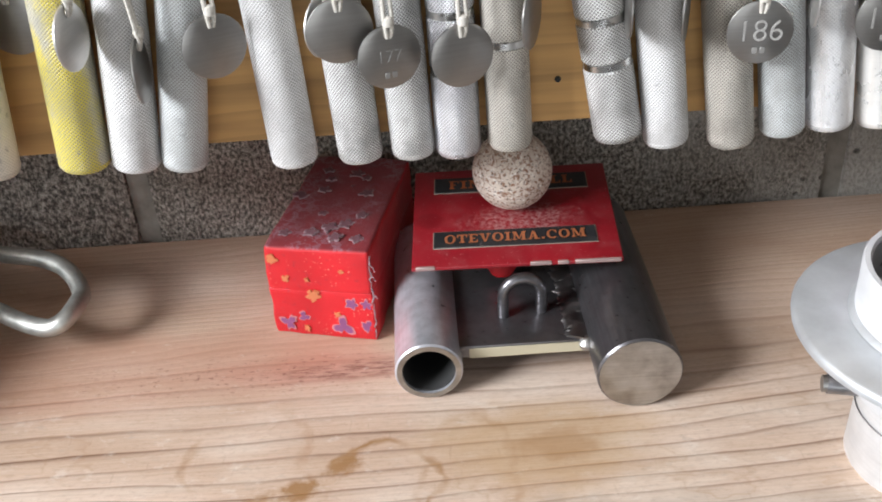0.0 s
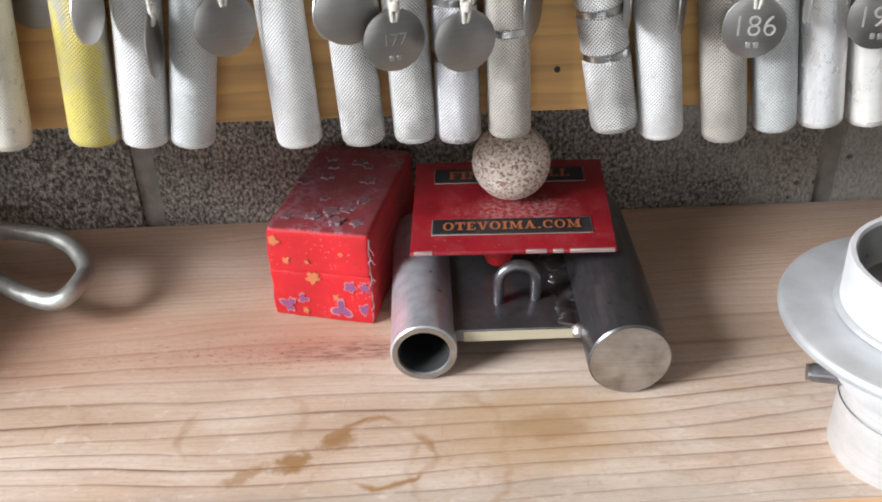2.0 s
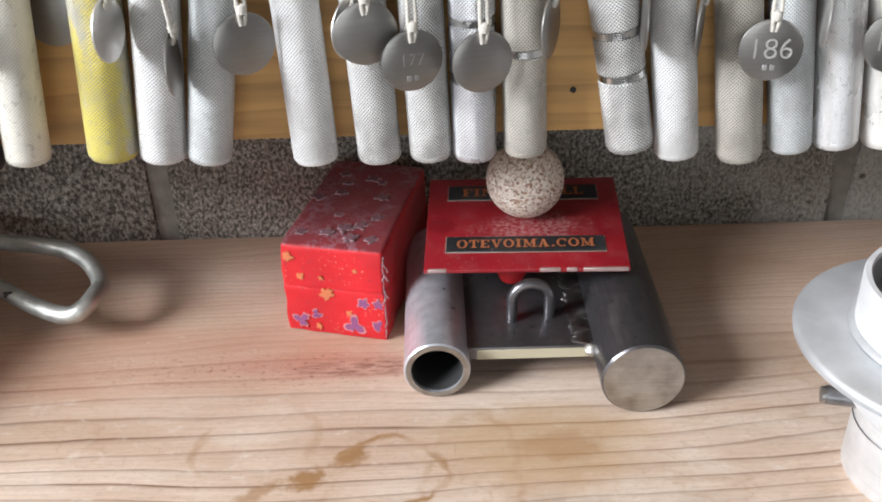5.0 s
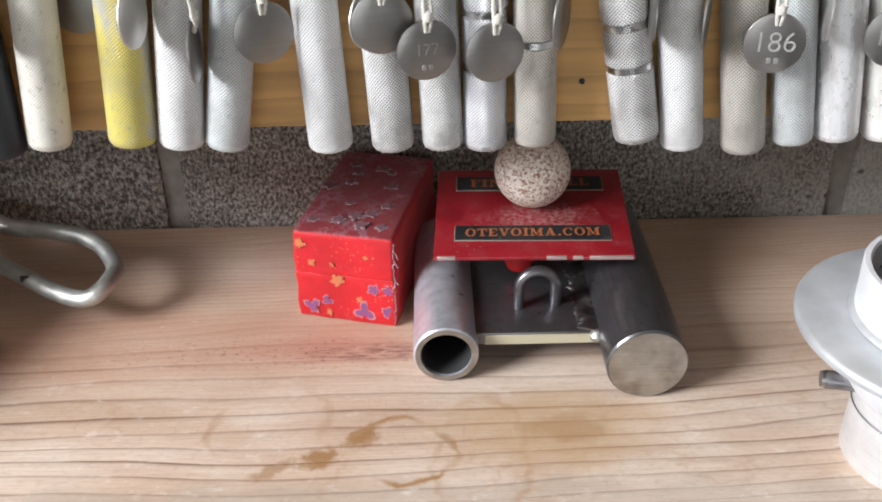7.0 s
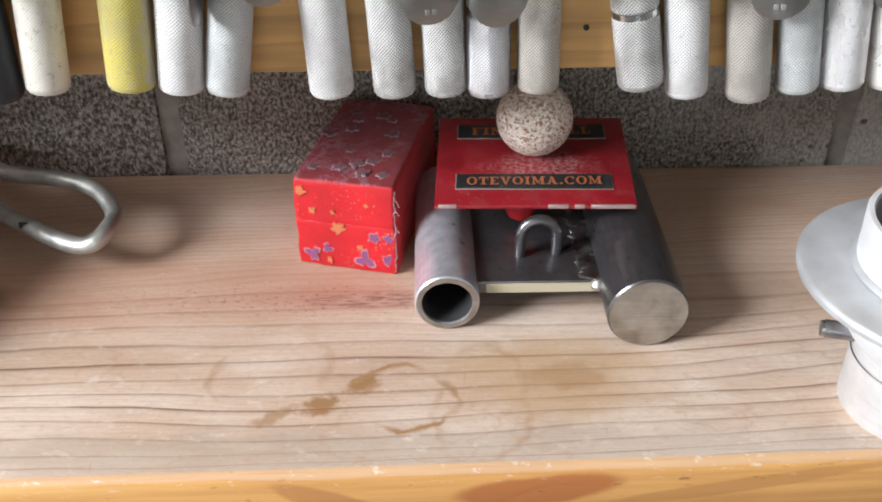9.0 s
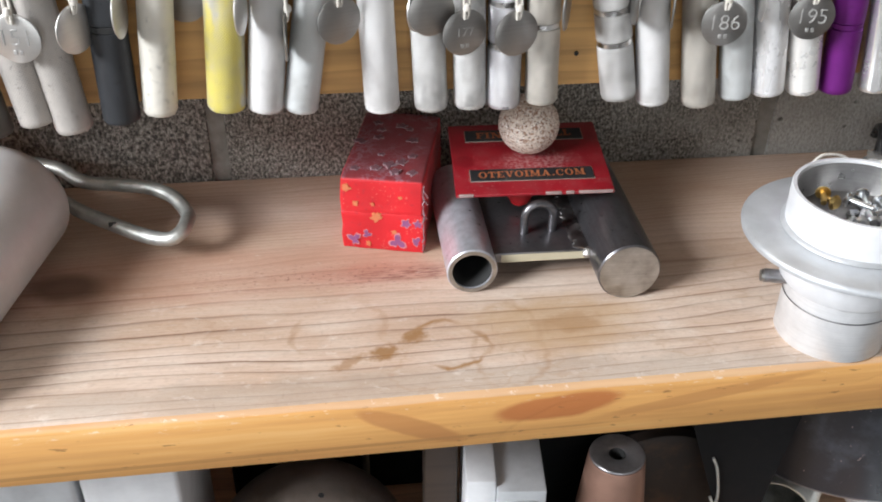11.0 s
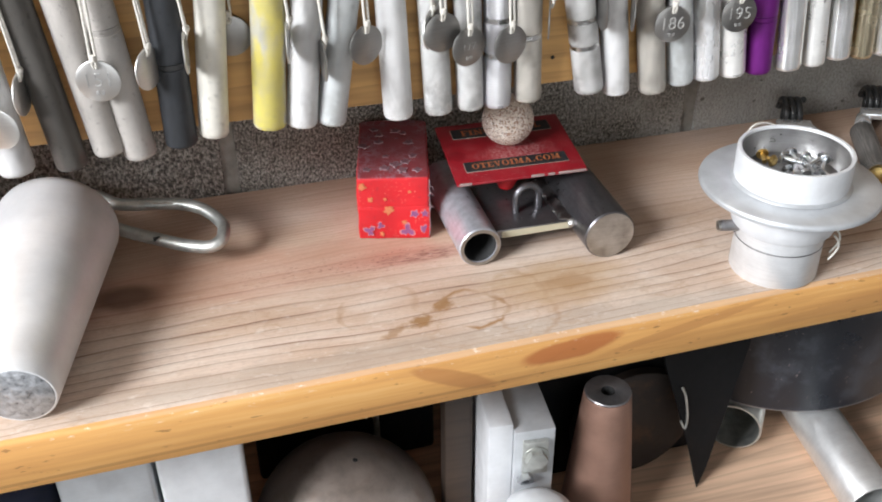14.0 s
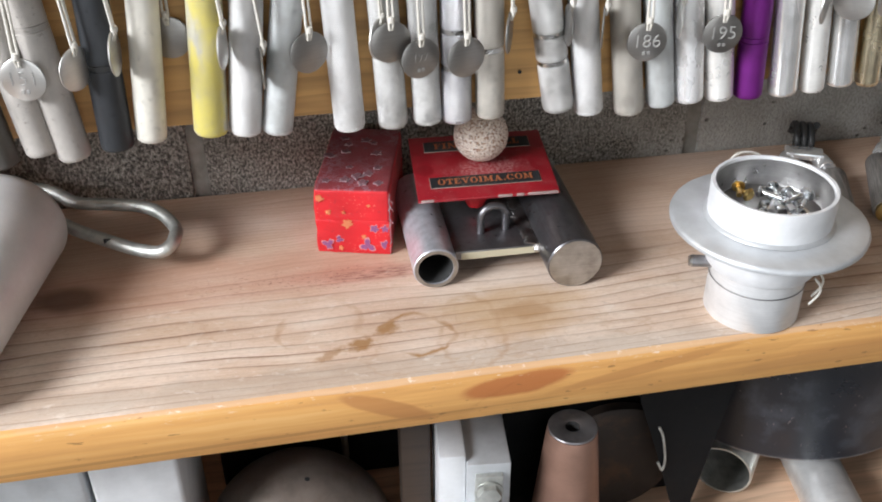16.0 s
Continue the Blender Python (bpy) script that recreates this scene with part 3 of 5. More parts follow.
def lathe(profile, n=48, m=None, bm=None, wobble=0.0):
    """Turns (radius, height) pairs about z; radius 0 closes the end."""
    own = bmesh.new()
    rings = []
    for r, z in profile:
        if r <= 1e-6:
            rings.append([own.verts.new((0, 0, z))])
        else:
            rings.append([own.verts.new((r * math.cos(2 * math.pi * i / n), r * math.sin(2 * math.pi * i / n), z)) for i in range(n)])
    for a, b in zip(rings, rings[1:]):
        for i in range(n):
            j = (i + 1) % n
            if len(a) == 1 and len(b) == 1:
                continue
            if len(a) == 1:
                own.faces.new((a[0], b[i], b[j]))
            elif len(b) == 1:
                own.faces.new((a[i], a[j], b[0]))
            else:
                own.faces.new((a[i], a[j], b[j], b[i]))
    if wobble:
        for v in own.verts:
            v.co += v.normal * wobble * noise.noise(v.co * 60)
    if m:
        own.transform(m)
    return joined(own, bm)


def rod(points, r, n=14, closed=False, bm=None, taper=None):
    """A round rod swept along points."""
    own = bmesh.new()
    pts = [Vector(p) for p in points]
    count = len(pts)
    rings, last = [], None
    for i, p in enumerate(pts):
        a = pts[(i - 1) % count] if closed or i else p
        b = pts[(i + 1) % count] if closed or i < count - 1 else p
        t = (b - a).normalized()
        if last is None:
            side = t.orthogonal().normalized()
        else:
            side = (last - t * last.dot(t)).normalized()
        last = side
        up = t.cross(side)
        k = r * (taper[i] if taper else 1.0)
        rings.append([own.verts.new(p + k * (side * math.cos(2 * math.pi * j / n) + up * math.sin(2 * math.pi * j / n))) for j in range(n)])
    pairs = list(zip(rings, rings[1:])) + ([(rings[-1], rings[0])] if closed else [])
    for a, b in pairs:
        for j in range(n):
            k = (j + 1) % n
            own.faces.new((a[j], a[k], b[k], b[j]))
    if not closed:
        own.faces.new(rings[0][::-1])
        own.faces.new(rings[-1])
    return joined(own, bm)


def between(a, b):
    """A pose at a whose z points to b."""
    a, b = Vector(a), Vector(b)
    return Matrix.Translation(a) @ (b - a).to_track_quat("Z", "Y").to_matrix().to_4x4()


def lettering(name, text, size, m, mat, parent, label="", depth=0.0002, bold=0.0, width=1.0):
    cu = bpy.data.curves.new(name, "FONT")
    cu.body, cu.size, cu.align_x, cu.align_y, cu.extrude, cu.offset = text, size, "CENTER", "CENTER", depth, bold
    tmp = bpy.data.objects.new(name, cu)
    scene.collection.objects.link(tmp)
    bpy.context.view_layer.update()
    me = bpy.data.meshes.new_from_object(tmp.evaluated_get(bpy.context.evaluated_depsgraph_get()))
    bpy.data.objects.remove(tmp)
    bpy.data.curves.remove(cu)
    me.transform(m @ Matrix.Diagonal((width, 1, 1, 1)))
    me.materials.clear()
    me.materials.append(mat)
    ob = new(name, me)
    ob.parent = parent
    return tagged(ob, label)


# ---- the setting: garage round the shelves ----
def slab(name, bm, mat, category):
    return tagged(mesh_object(name, bm, mat), kind="structure", category=category)


TOP, LOW = 1.200, 0.945
WALL_Y = 0.502
slab("floor", box(-2.5, 2.6, -2.8, 0.75, -0.1, 0.0), FLOOR, "floor")
slab("ceiling", box(-2.5, 2.6, -2.8, 0.75, 3.4, 3.5), CEIL, "ceiling")
slab("wall_east", box(2.4, 2.6, -2.6, WALL_Y, 0.0, 3.4), WALL, "wall")
south = box(-2.5, -1.3, -2.8, -2.6, 0.0, 3.4)
box(0.8, 2.6, -2.8, -2.6, 0.0, 3.4, bm=south)
box(-1.3, 0.8, -2.8, -2.6, 2.35, 3.4, bm=south)
slab("wall_south", south, WALL, "wall")
# west wall with one window
west = box(-2.5, -2.1, -2.6, -1.26, 0.0, 3.4)
box(-2.5, -2.1, -0.18, WALL_Y, 0.0, 3.4, bm=west)
box(-2.5, -2.1, -1.26, -0.18, 0.0, 1.98, bm=west)
box(-2.5, -2.1, -1.26, -0.18, 2.94, 3.4, bm=west)
slab("wall_west", west, WALL, "wall")
wall_back = slab("wall_north", box(-2.5, 2.6, WALL_Y - 0.0005, 0.72, 0.0, 3.4), MORTAR, "wall")

# concrete blocks: the joints stand at x = -0.167 and 0.238
def block(name, x0, x1, z0, z1, seed):
    rng = random.Random(seed)
    bm = box(x0, x1, WALL_Y - 0.0034 + rng.uniform(-0.0008, 0.0008), WALL_Y + 0.004, z0, z1, 0.0025, 2)
    ob = part(name, bm, CONCRETE, wall_back)
    return ob


PITCH = 0.405
for row, z0 in enumerate((0.715, 0.915, 1.115, 1.315)):
    for col in range(-3, 4):
        x0 = -0.1665 + 0.006 + PITCH * col + (PITCH / 2 if row % 2 == 1 else 0)
        block("concrete_block", x0, x0 + PITCH - 0.012, z0, z0 + 0.189, row * 40 + col)


def plank(name, y_front, z0, z1, mat, label, slope=0.02, x0=-0.95, x1=1.05):
    """A thick board whose front edge runs slightly askew to the wall, with a worn arris."""
    bm = bmesh.new()
    n = 120
    prof = []
    rings = []
    for i in range(n + 1):
        x = x0 + (x1 - x0) * i / n
        f = y_front + slope * x
        w = 0.0010 * noise.noise(Vector((x * 18, 0.3, z0))) + 0.0006 * noise.noise(Vector((x * 70, 4.0, z0)))
        c = 0.0028 + 0.0016 * noise.noise(Vector((x * 25, 7.7, z0)))
        yb = WALL_Y - 0.006
        prof = [(f + w + c, z1), (f + w + 0.3 * c, z1 - 0.35 * c), (f + w, z1 - c * 1.1), (f, z0 + 0.002), (f + 0.002, z0), (yb, z0), (yb, z1)]
        for k in range(1, 10):
            prof.append((yb + (f + c - yb) * k / 10, z1))
        rings.append([bm.verts.new((x, y, z)) for y, z in prof])
    for a, b in zip(rings, rings[1:]):
        for j in range(len(a)):
            k = (j + 1) % len(a)
            bm.faces.new((a[j], a[k], b[k], b[j]))
    bm.faces.new(rings[0])
    bm.faces.new(rings[-1][::-1])
    return tagged(mesh_object(name, bm, mat, 50), label, "shelf")


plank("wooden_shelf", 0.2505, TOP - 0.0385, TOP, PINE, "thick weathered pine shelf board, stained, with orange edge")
plank("lower_shelf", 0.235, LOW - 0.038, LOW, LOW_PINE, "lower pine shelf board under the thick one, cluttered with tools", 0.0)

rail = thing("hanging_board", "golden pine board fixed before the block wall behind the handles", "board")
part("board", box(-0.95, 1.05, 0.382, 0.412, 1.3165, 1.62, 0.002), BOARD, rail)
for x in (-0.62, 0.62):
    part("bracket", box(x - 0.025, x + 0.025, 0.4125, WALL_Y - 0.006, 1.36, 1.56, 0.002), BOARD, rail)
part("knot", lathe([(0.0, 0.0), (0.0014, 0.0), (0.0012, 0.0008), (0, 0.0009)], 12, pose(0.0571, 0.382, 1.3363, 90)), BORE, rail, "small dark knot")


# ---- hanging knurled handles ----
HANDLE_Y = 0.3715


def hang_y(x):
    """The row stands off the board a little more towards its west end."""
    return HANDLE_Y - 0.065 * max(0.0, -0.065 - x)


def handle(x, z, lean, dia, mat, label, bands=(), band_mat=BAND, length=0.128, tilt=0.0):
    """A round gripper handle hanging against the board; x, z is the middle of its lower end, lean its drift in x per metre of height."""
    r = dia / 2
    z += 0.0038
    y = hang_y(x)
    m = between((x, y, z), (x + lean * 0.1, y + tilt * 0.1, z + 0.1))
    ob = thing("gripper_handle", label, "handle", m, "row of hanging handles")
    prof = [(r, 0.003)]
    grooves = sorted(bands)
    for g in grooves:
        prof += [(r, g - 0.0005), (r - 0.0007, g), (r - 0.0007, g + 0.0035), (r, g + 0.004)]
    prof += [(r, length - 0.002), (r - 0.002, length), (0, length)]
    part("grip", lathe(prof, 56), mat, ob)
    part("end_cap", lathe([(0, 0), (r - 0.0022, 0), (r - 0.0008, 0.0005), (r - 0.0001, 0.0018), (r, 0.003), (0, 0.0031)], 56), mat, ob, "rounded handle end")
    for g in grooves:
        part("band", lathe([(r - 0.0006, g + 0.0001), (r - 0.0002, g + 0.0004), (r - 0.0002, g + 0.0031), (r - 0.0006, g + 0.0034)], 56), band_mat, ob, "smooth bright ring")
    return ob


WHITE_L = "chalky white knurled aluminium gripper handle hanging against the board"
for spec in (
    (-0.318, 1.312, -0.08, 0.0205, BROWN_KNURL, "grimy grey gripper handle hanging against the board"),
    (-0.2945, 1.3105, -0.06, 0.0215, ALU_WHITE, WHITE_L),
    (-0.2630, 1.3085, -0.10, 0.0195, BROWN_KNURL, "dark grimy steel gripper handle with worn knurling"),
    (-0.2400, 1.314, -0.11, 0.0195, ALU_TAUPE, "taupe grey knurled gripper handle with bare patches"),
    (-0.2225, 1.3085, -0.09, 0.0200, ALU_TAUPE, "smooth taupe gripper handle with a faint turned line", (0.082,), ALU_TAUPE),
    (-0.1972, 1.312, 0.02, 0.0200, DARK_KNURL, "black oxide gripper handle with a dark band", (0.052,), BORE),
    (-0.1768, 1.315, 0.10, 0.0186, ALU_CREAM, "cream white gripper handle, yellowed along one side"),
    (-0.1412, 1.3150, 0.080, 0.0210, YELLOW, "knurled gripper handle with worn yellow paint"),
    (-0.1205, 1.3128, 0.115, 0.0200, ALU_WHITE, WHITE_L),
    (-0.1012, 1.3110, 0.165, 0.0192, ALU_BLUE, "blue-grey knurled aluminium gripper handle with worn spots"),
    (-0.0553, 1.3082, -0.040, 0.0197, ALU_WHITE, "tall chalky white knurled gripper handle", (0.104,)),
    (-0.0275, 1.3078, -0.050, 0.0189, ALU, "knurled bare aluminium gripper handle hanging against the board"),
    (-0.0053, 1.3080, -0.035, 0.0183, ALU, "knurled bare aluminium gripper handle hanging against the board"),
    (0.0138, 1.3074, -0.015, 0.0192, CHROME, "bright steel knurled gripper handle with polished bands", (0.036, 0.060)),
    (0.0358, 1.3090, -0.032, 0.0187, ALU_BEIGE, "pale knurled gripper handle with one polished band", (0.045,)),
    (0.0815, 1.3100, -0.177, 0.0204, ALU, "knurled aluminium gripper handle with two polished bands", (0.033, 0.052)),
    (0.1022, 1.3058, -0.123, 0.0190, ALU_WHITE, WHITE_L),
    (0.1300, 1.3035, -0.134, 0.0195, ALU_BEIGE, "beige grey worn gripper handle with a dark nick"),
    (0.1516, 1.3072, -0.143, 0.0186, ALU_BLUE, "blue-grey knurled aluminium gripper handle with worn spots"),
    (0.1712, 1.3086, -0.131, 0.0194, SHINE_RIB, "bright ribbed gripper handle of polished aluminium"),
    (0.1926, 1.3085, -0.145, 0.0190, SHINE_PALE, "pale polished gripper handle with a cream end"),
    (0.2130, 1.3080, -0.06, 0.0192, PURPLE, "purple anodised gripper handle with a turned groove", (0.040,), PURPLE),
    (0.2378, 1.3080, -0.111, 0.0196, SHINE, "polished aluminium gripper handle with dark reflections"),
    (0.2592, 1.3085, -0.122, 0.0165, SHINE_PALE, "thin polished cream gripper handle"),
    (0.2790, 1.3115, -0.132, 0.0182, SHINE, "polished aluminium gripper handle with dark reflections"),
    (0.2995, 1.3095, -0.105, 0.0162, BRASS_SHINE, "thin bright gripper handle with brass shine"),
    (0.3185, 1.3105, -0.150, 0.0185, SHINE, "polished aluminium gripper handle with dark reflections"),
    (0.3400, 1.3105, -0.150, 0.0190, ALU, "knurled bare aluminium gripper handle hanging against the board"),
    (0.3630, 1.3105, -0.150, 0.0190, ALU_BEIGE, "pale knurled gripper handle"),
):
    handle(*spec)


# ---- number tags on cords ----
def tag(x, y, z, yaw, label, mat=TAG, text="", small=False, r=0.0127, tip=0.0, cord_to=None, roll=0.0):
    """A round metal tag facing the viewer when yaw is 0; x, y, z is its centre."""
    ob = thing("number_tag", label, "tag", pose(x, y, z, tip, roll, yaw), "number tags")
    t = 0.0006
    hole, hz = 0.0014, r - 0.0034
    disc = lathe([(hole, t), (0.0026, t), (r - 0.0004, t), (r, t * 0.5), (r, -t * 0.5), (r - 0.0004, -t), (0.0026, -t), (hole, -t), (hole, t)], 56)
    for v in disc.verts:
        v.co.y += hz if math.hypot(v.co.x, v.co.y) < 0.005 else 0
    disc.transform(pose(0, 0, 0, 90))
    part("disc", disc, mat, ob)
    if text:
        lettering("number", text, 0.0070 if text == "177" else 0.0122, pose(0, -t - 0.0001, 0.0002, 90), STAMP_DIM if text in ("177", "151") else STAMP, ob, "stamped number", 0.0002, -0.00018)
    if small:
        for dx in (-0.0015, 0.0015):
            part("stamp_bar", box(dx - 0.001, dx + 0.001, -t - 0.0003, -t, -0.0084, -0.0060, 0.0002, 1), STAMP_DIM, ob, "small stamped mark")
    cx, cy, cz = cord_to or (0.0, 0.002, 0.06)
    for s in (-0.0011, 0.0011):
        bend = [(s * 0.5, -0.0012, hz - 0.0012), (s, -0.0022, hz + 0.002), (s * 1.4, -0.0018, hz + 0.006)]
        bend += [(s * 1.3 + cx * k, -0.0018 + (cy + 0.0018) * k, hz + 0.006 + (cz - hz - 0.006) * k) for k in (0.25, 0.5, 0.75, 1.0)]
        part("cord", rod(bend, 0.0009, 8), CORD, ob, "twisted pale cord")
    knot_m = pose(0, -0.0022, hz + 0.0052)
    part("cord_knot", lathe([(0, -0.0024), (0.0018, -0.0016), (0.0022, 0), (0.0017, 0.0017), (0, 0.0025)], 12, knot_m, wobble=0.0006), CORD, ob, "frayed cord knot")
    return ob


PLAIN_TAG = "round dull steel tag hanging on a pale cord"
tag(-0.0775, 0.3575, 1.3695, 27, PLAIN_TAG)
tag(-0.0293, 0.3545, 1.3734, 12, PLAIN_TAG)
tag(-0.0350, 0.3620, 1.3735, 55, "round pale tag half hidden behind another", TAG_PALE)
tag(-0.0116, 0.3550, 1.3617, 18, "round dull steel tag with a faint stamped number", TAG, "177", True)
tag(0.0163, 0.3550, 1.3603, 17, PLAIN_TAG)
tag(0.0432, 0.357, 1.3735, 68, "round steel tag turned edge-on beside a handle")
tag(0.1308, 0.3555, 1.3617, -4, "round dull steel tag stamped with 186 on a pale cord", TAG, "186", True)
tag(0.1803, 0.3555, 1.3635, -4, "round dull steel tag stamped with 195 on a pale cord", TAG, "195", True)
tag(-0.1265, 0.3485, 1.3800, 80, "round pale tag turned aside against the yellow handle", TAG_PALE)
tag(-0.1055, 0.3525, 1.3640, 91, "round steel tag turned edge-on between two handles")
tag(-0.1580, 0.377, 1.3770, -6, "round greenish tag lying against the board", TAG, tip=-2)
tag(0.0800, 0.357, 1.3755, 84, "round steel tag turned edge-on beside a handle")
tag(0.1020, 0.357, 1.3725, 70, "round steel tag turned edge-on beside a handle")
tag(0.1512, 0.357, 1.3750, 75, "round pale tag turned edge-on between two handles", TAG_PALE)
tag(-0.2370, 0.346, 1.3700, -10, "round pale tag stamped with 151 on a cord", TAG_PALE, "151", True)
tag(-0.2085, 0.350, 1.3725, 55, "round steel tag hung aslant between two handles", TAG_PALE)
tag(-0.1860, 0.350, 1.3800, 84, "round steel tag turned edge-on against the cream handle", TAG_PALE)
tag(-0.2965, 0.343, 1.3490, -20, "round bright tag with worn stamping", TAG_PALE)
tag(-0.2800, 0.349, 1.3660, 75, "round pale tag turned edge-on", TAG_PALE)
tag(0.2470, 0.356, 1.3780, 50, "round pale tag half hidden between thin handles", TAG_PALE)
tag(0.2660, 0.356, 1.3790, -40, "round pale tag half hidden between thin handles", TAG_PALE)
tag(0.2900, 0.356, 1.3800, 30, "round pale tag half hidden between thin handles", TAG_PALE)


# ---- red brocade box ----
red_box = thing("gift_box", "small red silk brocade box with flowers and a dusty lid", "box", pose(-0.0458, 0.4400, TOP, 0, 0, -13))
bx, by, bz = 0.0265, 0.0475, 0.0285


def padded(z0, z1, name, label, soft):
    bm = box(-bx, bx, -by, by, z0, z1, soft, 4)
    bmesh.ops.subdivide_edges(bm, edges=[e for e in bm.edges if e.calc_length() > 0.02], cuts=7, use_grid_fill=True)
    for v in bm.verts:
        v.co += v.normal * (0.0011 * noise.noise(v.co * 70) + 0.0006 * noise.noise(v.co * 210))
    return part(name, bm, BROCADE, red_box, label)


padded(0.0, bz, "box_base", "", 0.0012)
padded(bz - 0.0020, 0.0525, "lid", "dusty brocade lid", 0.0022)


rng = random.Random(3)
fray = [(bx - 0.0002 + rng.uniform(-0.0006, 0.0008), -by + rng.uniform(-0.0006, 0.0004), 0.002 + 0.048 * k / 26) for k in range(27)]
part("frayed_edge", rod(fray, 0.0004, 6, taper=[rng.uniform(0.3, 1.3) for _ in fray]), SILK_ASH, red_box, "frayed dusty silk edge")
for zf in (0.041, 0.046, 0.030):
    lint = [(bx + 0.0005 * k + rng.uniform(-0.0003, 0.0003), -by - 0.0004 * k, zf + rng.uniform(-0.001, 0.001) - 0.0004 * k) for k in range(7)]
    part("loose_thread", rod(lint, 0.00025, 6), SILK_ASH, red_box, "loose pale thread")


def woven_flower(x, y, z, r, petals, turn, core, rim, up=False, reach=0.45):
    """A woven blossom a thread thick, with a paler outline; on the front, or on the lid when up."""
    def blossom(k, t):
        bm = bmesh.new()
        n = 40
        loop_ = []
        for i in range(n):
            a = 2 * math.pi * i / n
            rad = r * k * (1 - reach + reach * abs(math.cos(petals * (a + turn) / 2))) * (1 + 0.45 * noise.noise(Vector((x * 900 + 2.5 * math.cos(a), z * 900 + 2.5 * math.sin(a), y * 900))))
            loop_.append((rad * math.cos(a), rad * math.sin(a)))
        top = [bm.verts.new((u, v, t)) for u, v in loop_]
        low = [bm.verts.new((u * 1.03, v * 1.03, -0.0012)) for u, v in loop_]
        bm.faces.new(top)
        for i in range(n):
            j = (i + 1) % n
            bm.faces.new((low[i], low[j], top[j], top[i]))
        bm.transform(pose(x, y, z) if up else pose(x, y, z, 90))
        return bm
    fl_ = part("woven_flower", blossom(1.0, 0.00035), rim, red_box, "woven silk blossom")
    part("flower_heart", blossom(0.80, 0.0005), core, fl_)


for fx, fz, r, petals, turn, gold in ((-0.0037, 0.0253, 0.0044, 5, 0.3, 1), (-0.0170, 0.0345, 0.0024, 4, 0.8, 1), (0.0154, 0.0218, 0.0042, 5, 0.1, 0), (0.0228, 0.0218, 0.0036, 5, 0.9, 0),
                                      (0.0225, 0.0085, 0.0044, 4, 0.4, 0), (0.0098, 0.0075, 0.0068, 3, 0.5, 0), (-0.0185, 0.0080, 0.0056, 3, 1.3, 0), (-0.0100, 0.0120, 0.0038, 3, 0.2, 0),
                                      (-0.0092, 0.0050, 0.0022, 5, 0.0, 1), (0.0075, 0.0148, 0.0022, 4, 0.4, 1), (-0.0225, 0.0455, 0.0034, 5, 0.2, 1), (0.0120, 0.0405, 0.0016, 4, 0.2, 1), (-0.0060, 0.0345, 0.0014, 4, 0.5, 1)):
    woven_flower(fx, -by, fz, r * 0.9, petals, turn, SILK_GOLD if gold else SILK_VIOLET, SILK_GOLD if gold else SILK_PALE, reach=0.45 if petals > 3 else 0.7)
for u, v, r, petals in ((0.07, 0.53, 0.0042, 2), (0.29, 0.73, 0.0028, 5), (0.28, 0.60, 0.0034, 5), (0.20, 0.84, 0.0034, 4), (0.54, 0.81, 0.0042, 5), (0.60, 0.64, 0.0036, 4), (0.74, 0.58, 0.0042, 5), (0.66, 0.76, 0.0030, 5),
                        (0.38, 0.14, 0.0040, 5), (0.54, 0.20, 0.0046, 4), (0.68, 0.24, 0.0042, 5), (0.64, 0.10, 0.0040, 5), (0.86, 0.10, 0.0036, 4), (0.80, 0.34, 0.0034, 5), (0.40, 0.34, 0.0030, 5), (0.12, 0.12, 0.0034, 5)):
    woven_flower((2 * u - 1) * bx * 0.95, (2 * v - 1) * by * 0.95, 0.0525, r, petals, u * 9, SILK_DUSTY, SILK_ASH, True)

# ---- steel grip tool: two tubes, a cross plate and an eye ----
tool = thing("grip_tool", "raw steel grip tool of two tubes with cross plate and eye", "grip tool", pose(0.040, 0.36, TOP))


def along_y(profile, x, y, z, n=56):
    return lathe(profile, n, pose(x, y, z, -90))


part("hollow_tube", along_y([(0.0122, 0.0), (0.0148, 0.0), (0.0155, 0.0008), (0.0155, 0.106), (0.0122, 0.106), (0.0122, 0.0)], -0.0455, -0.018, 0.0155), TUBE, tool, "open-ended steel tube")
part("tube_face", along_y([(0.0123, -0.0003), (0.0147, -0.0003), (0.0147, 0.0), (0.0123, 0.0), (0.0123, -0.0003)], -0.0455, -0.018, 0.0155), STEEL_BRIGHT, tool, "ground tube end")
# near-black lining and disc: the shade inside the tube, put into colour
part("bore_lining", along_y([(0.0117, 0.0015), (0.0121, 0.0012), (0.0121, 0.1), (0.0117, 0.1), (0.0117, 0.0015)], -0.0455, -0.018, 0.0155), BORE, tool, "dark lining for the shade inside the tube")
part("tube_bottom", along_y([(0.0, 0.050), (0.0116, 0.050), (0.0116, 0.052), (0, 0.052)], -0.0455, -0.018, 0.0155), BORE, tool, "dark disc for the shade deep in the tube")
part("solid_bar", along_y([(0.0, 0.0), (0.0182, 0.0), (0.0190, 0.0009), (0.0190, 0.125), (0.0, 0.125)], 0.0471, -0.033, 0.0190), STEEL_DARK, tool, "thick dark steel bar")
part("bar_face", along_y([(0.0, -0.0003), (0.0181, -0.0003), (0.0181, 0.0001), (0, 0.0001)], 0.0471, -0.033, 0.0190), STEEL_BRIGHT, tool, "ground bar end")
plate_z = 0.0195
part("cross_plate", box(-0.0325, 0.0300, -0.0085, 0.060, plate_z - 0.005, plate_z + 0.0015, 0.0006), STEEL_DARK, tool, "dark steel cross plate")
part("plate_edge", box(-0.0265, 0.0285, -0.0092, -0.0087, plate_z - 0.0048, plate_z + 0.0006, 0.0002, 1), EDGE_CREAM, tool, "pale sawn edge")


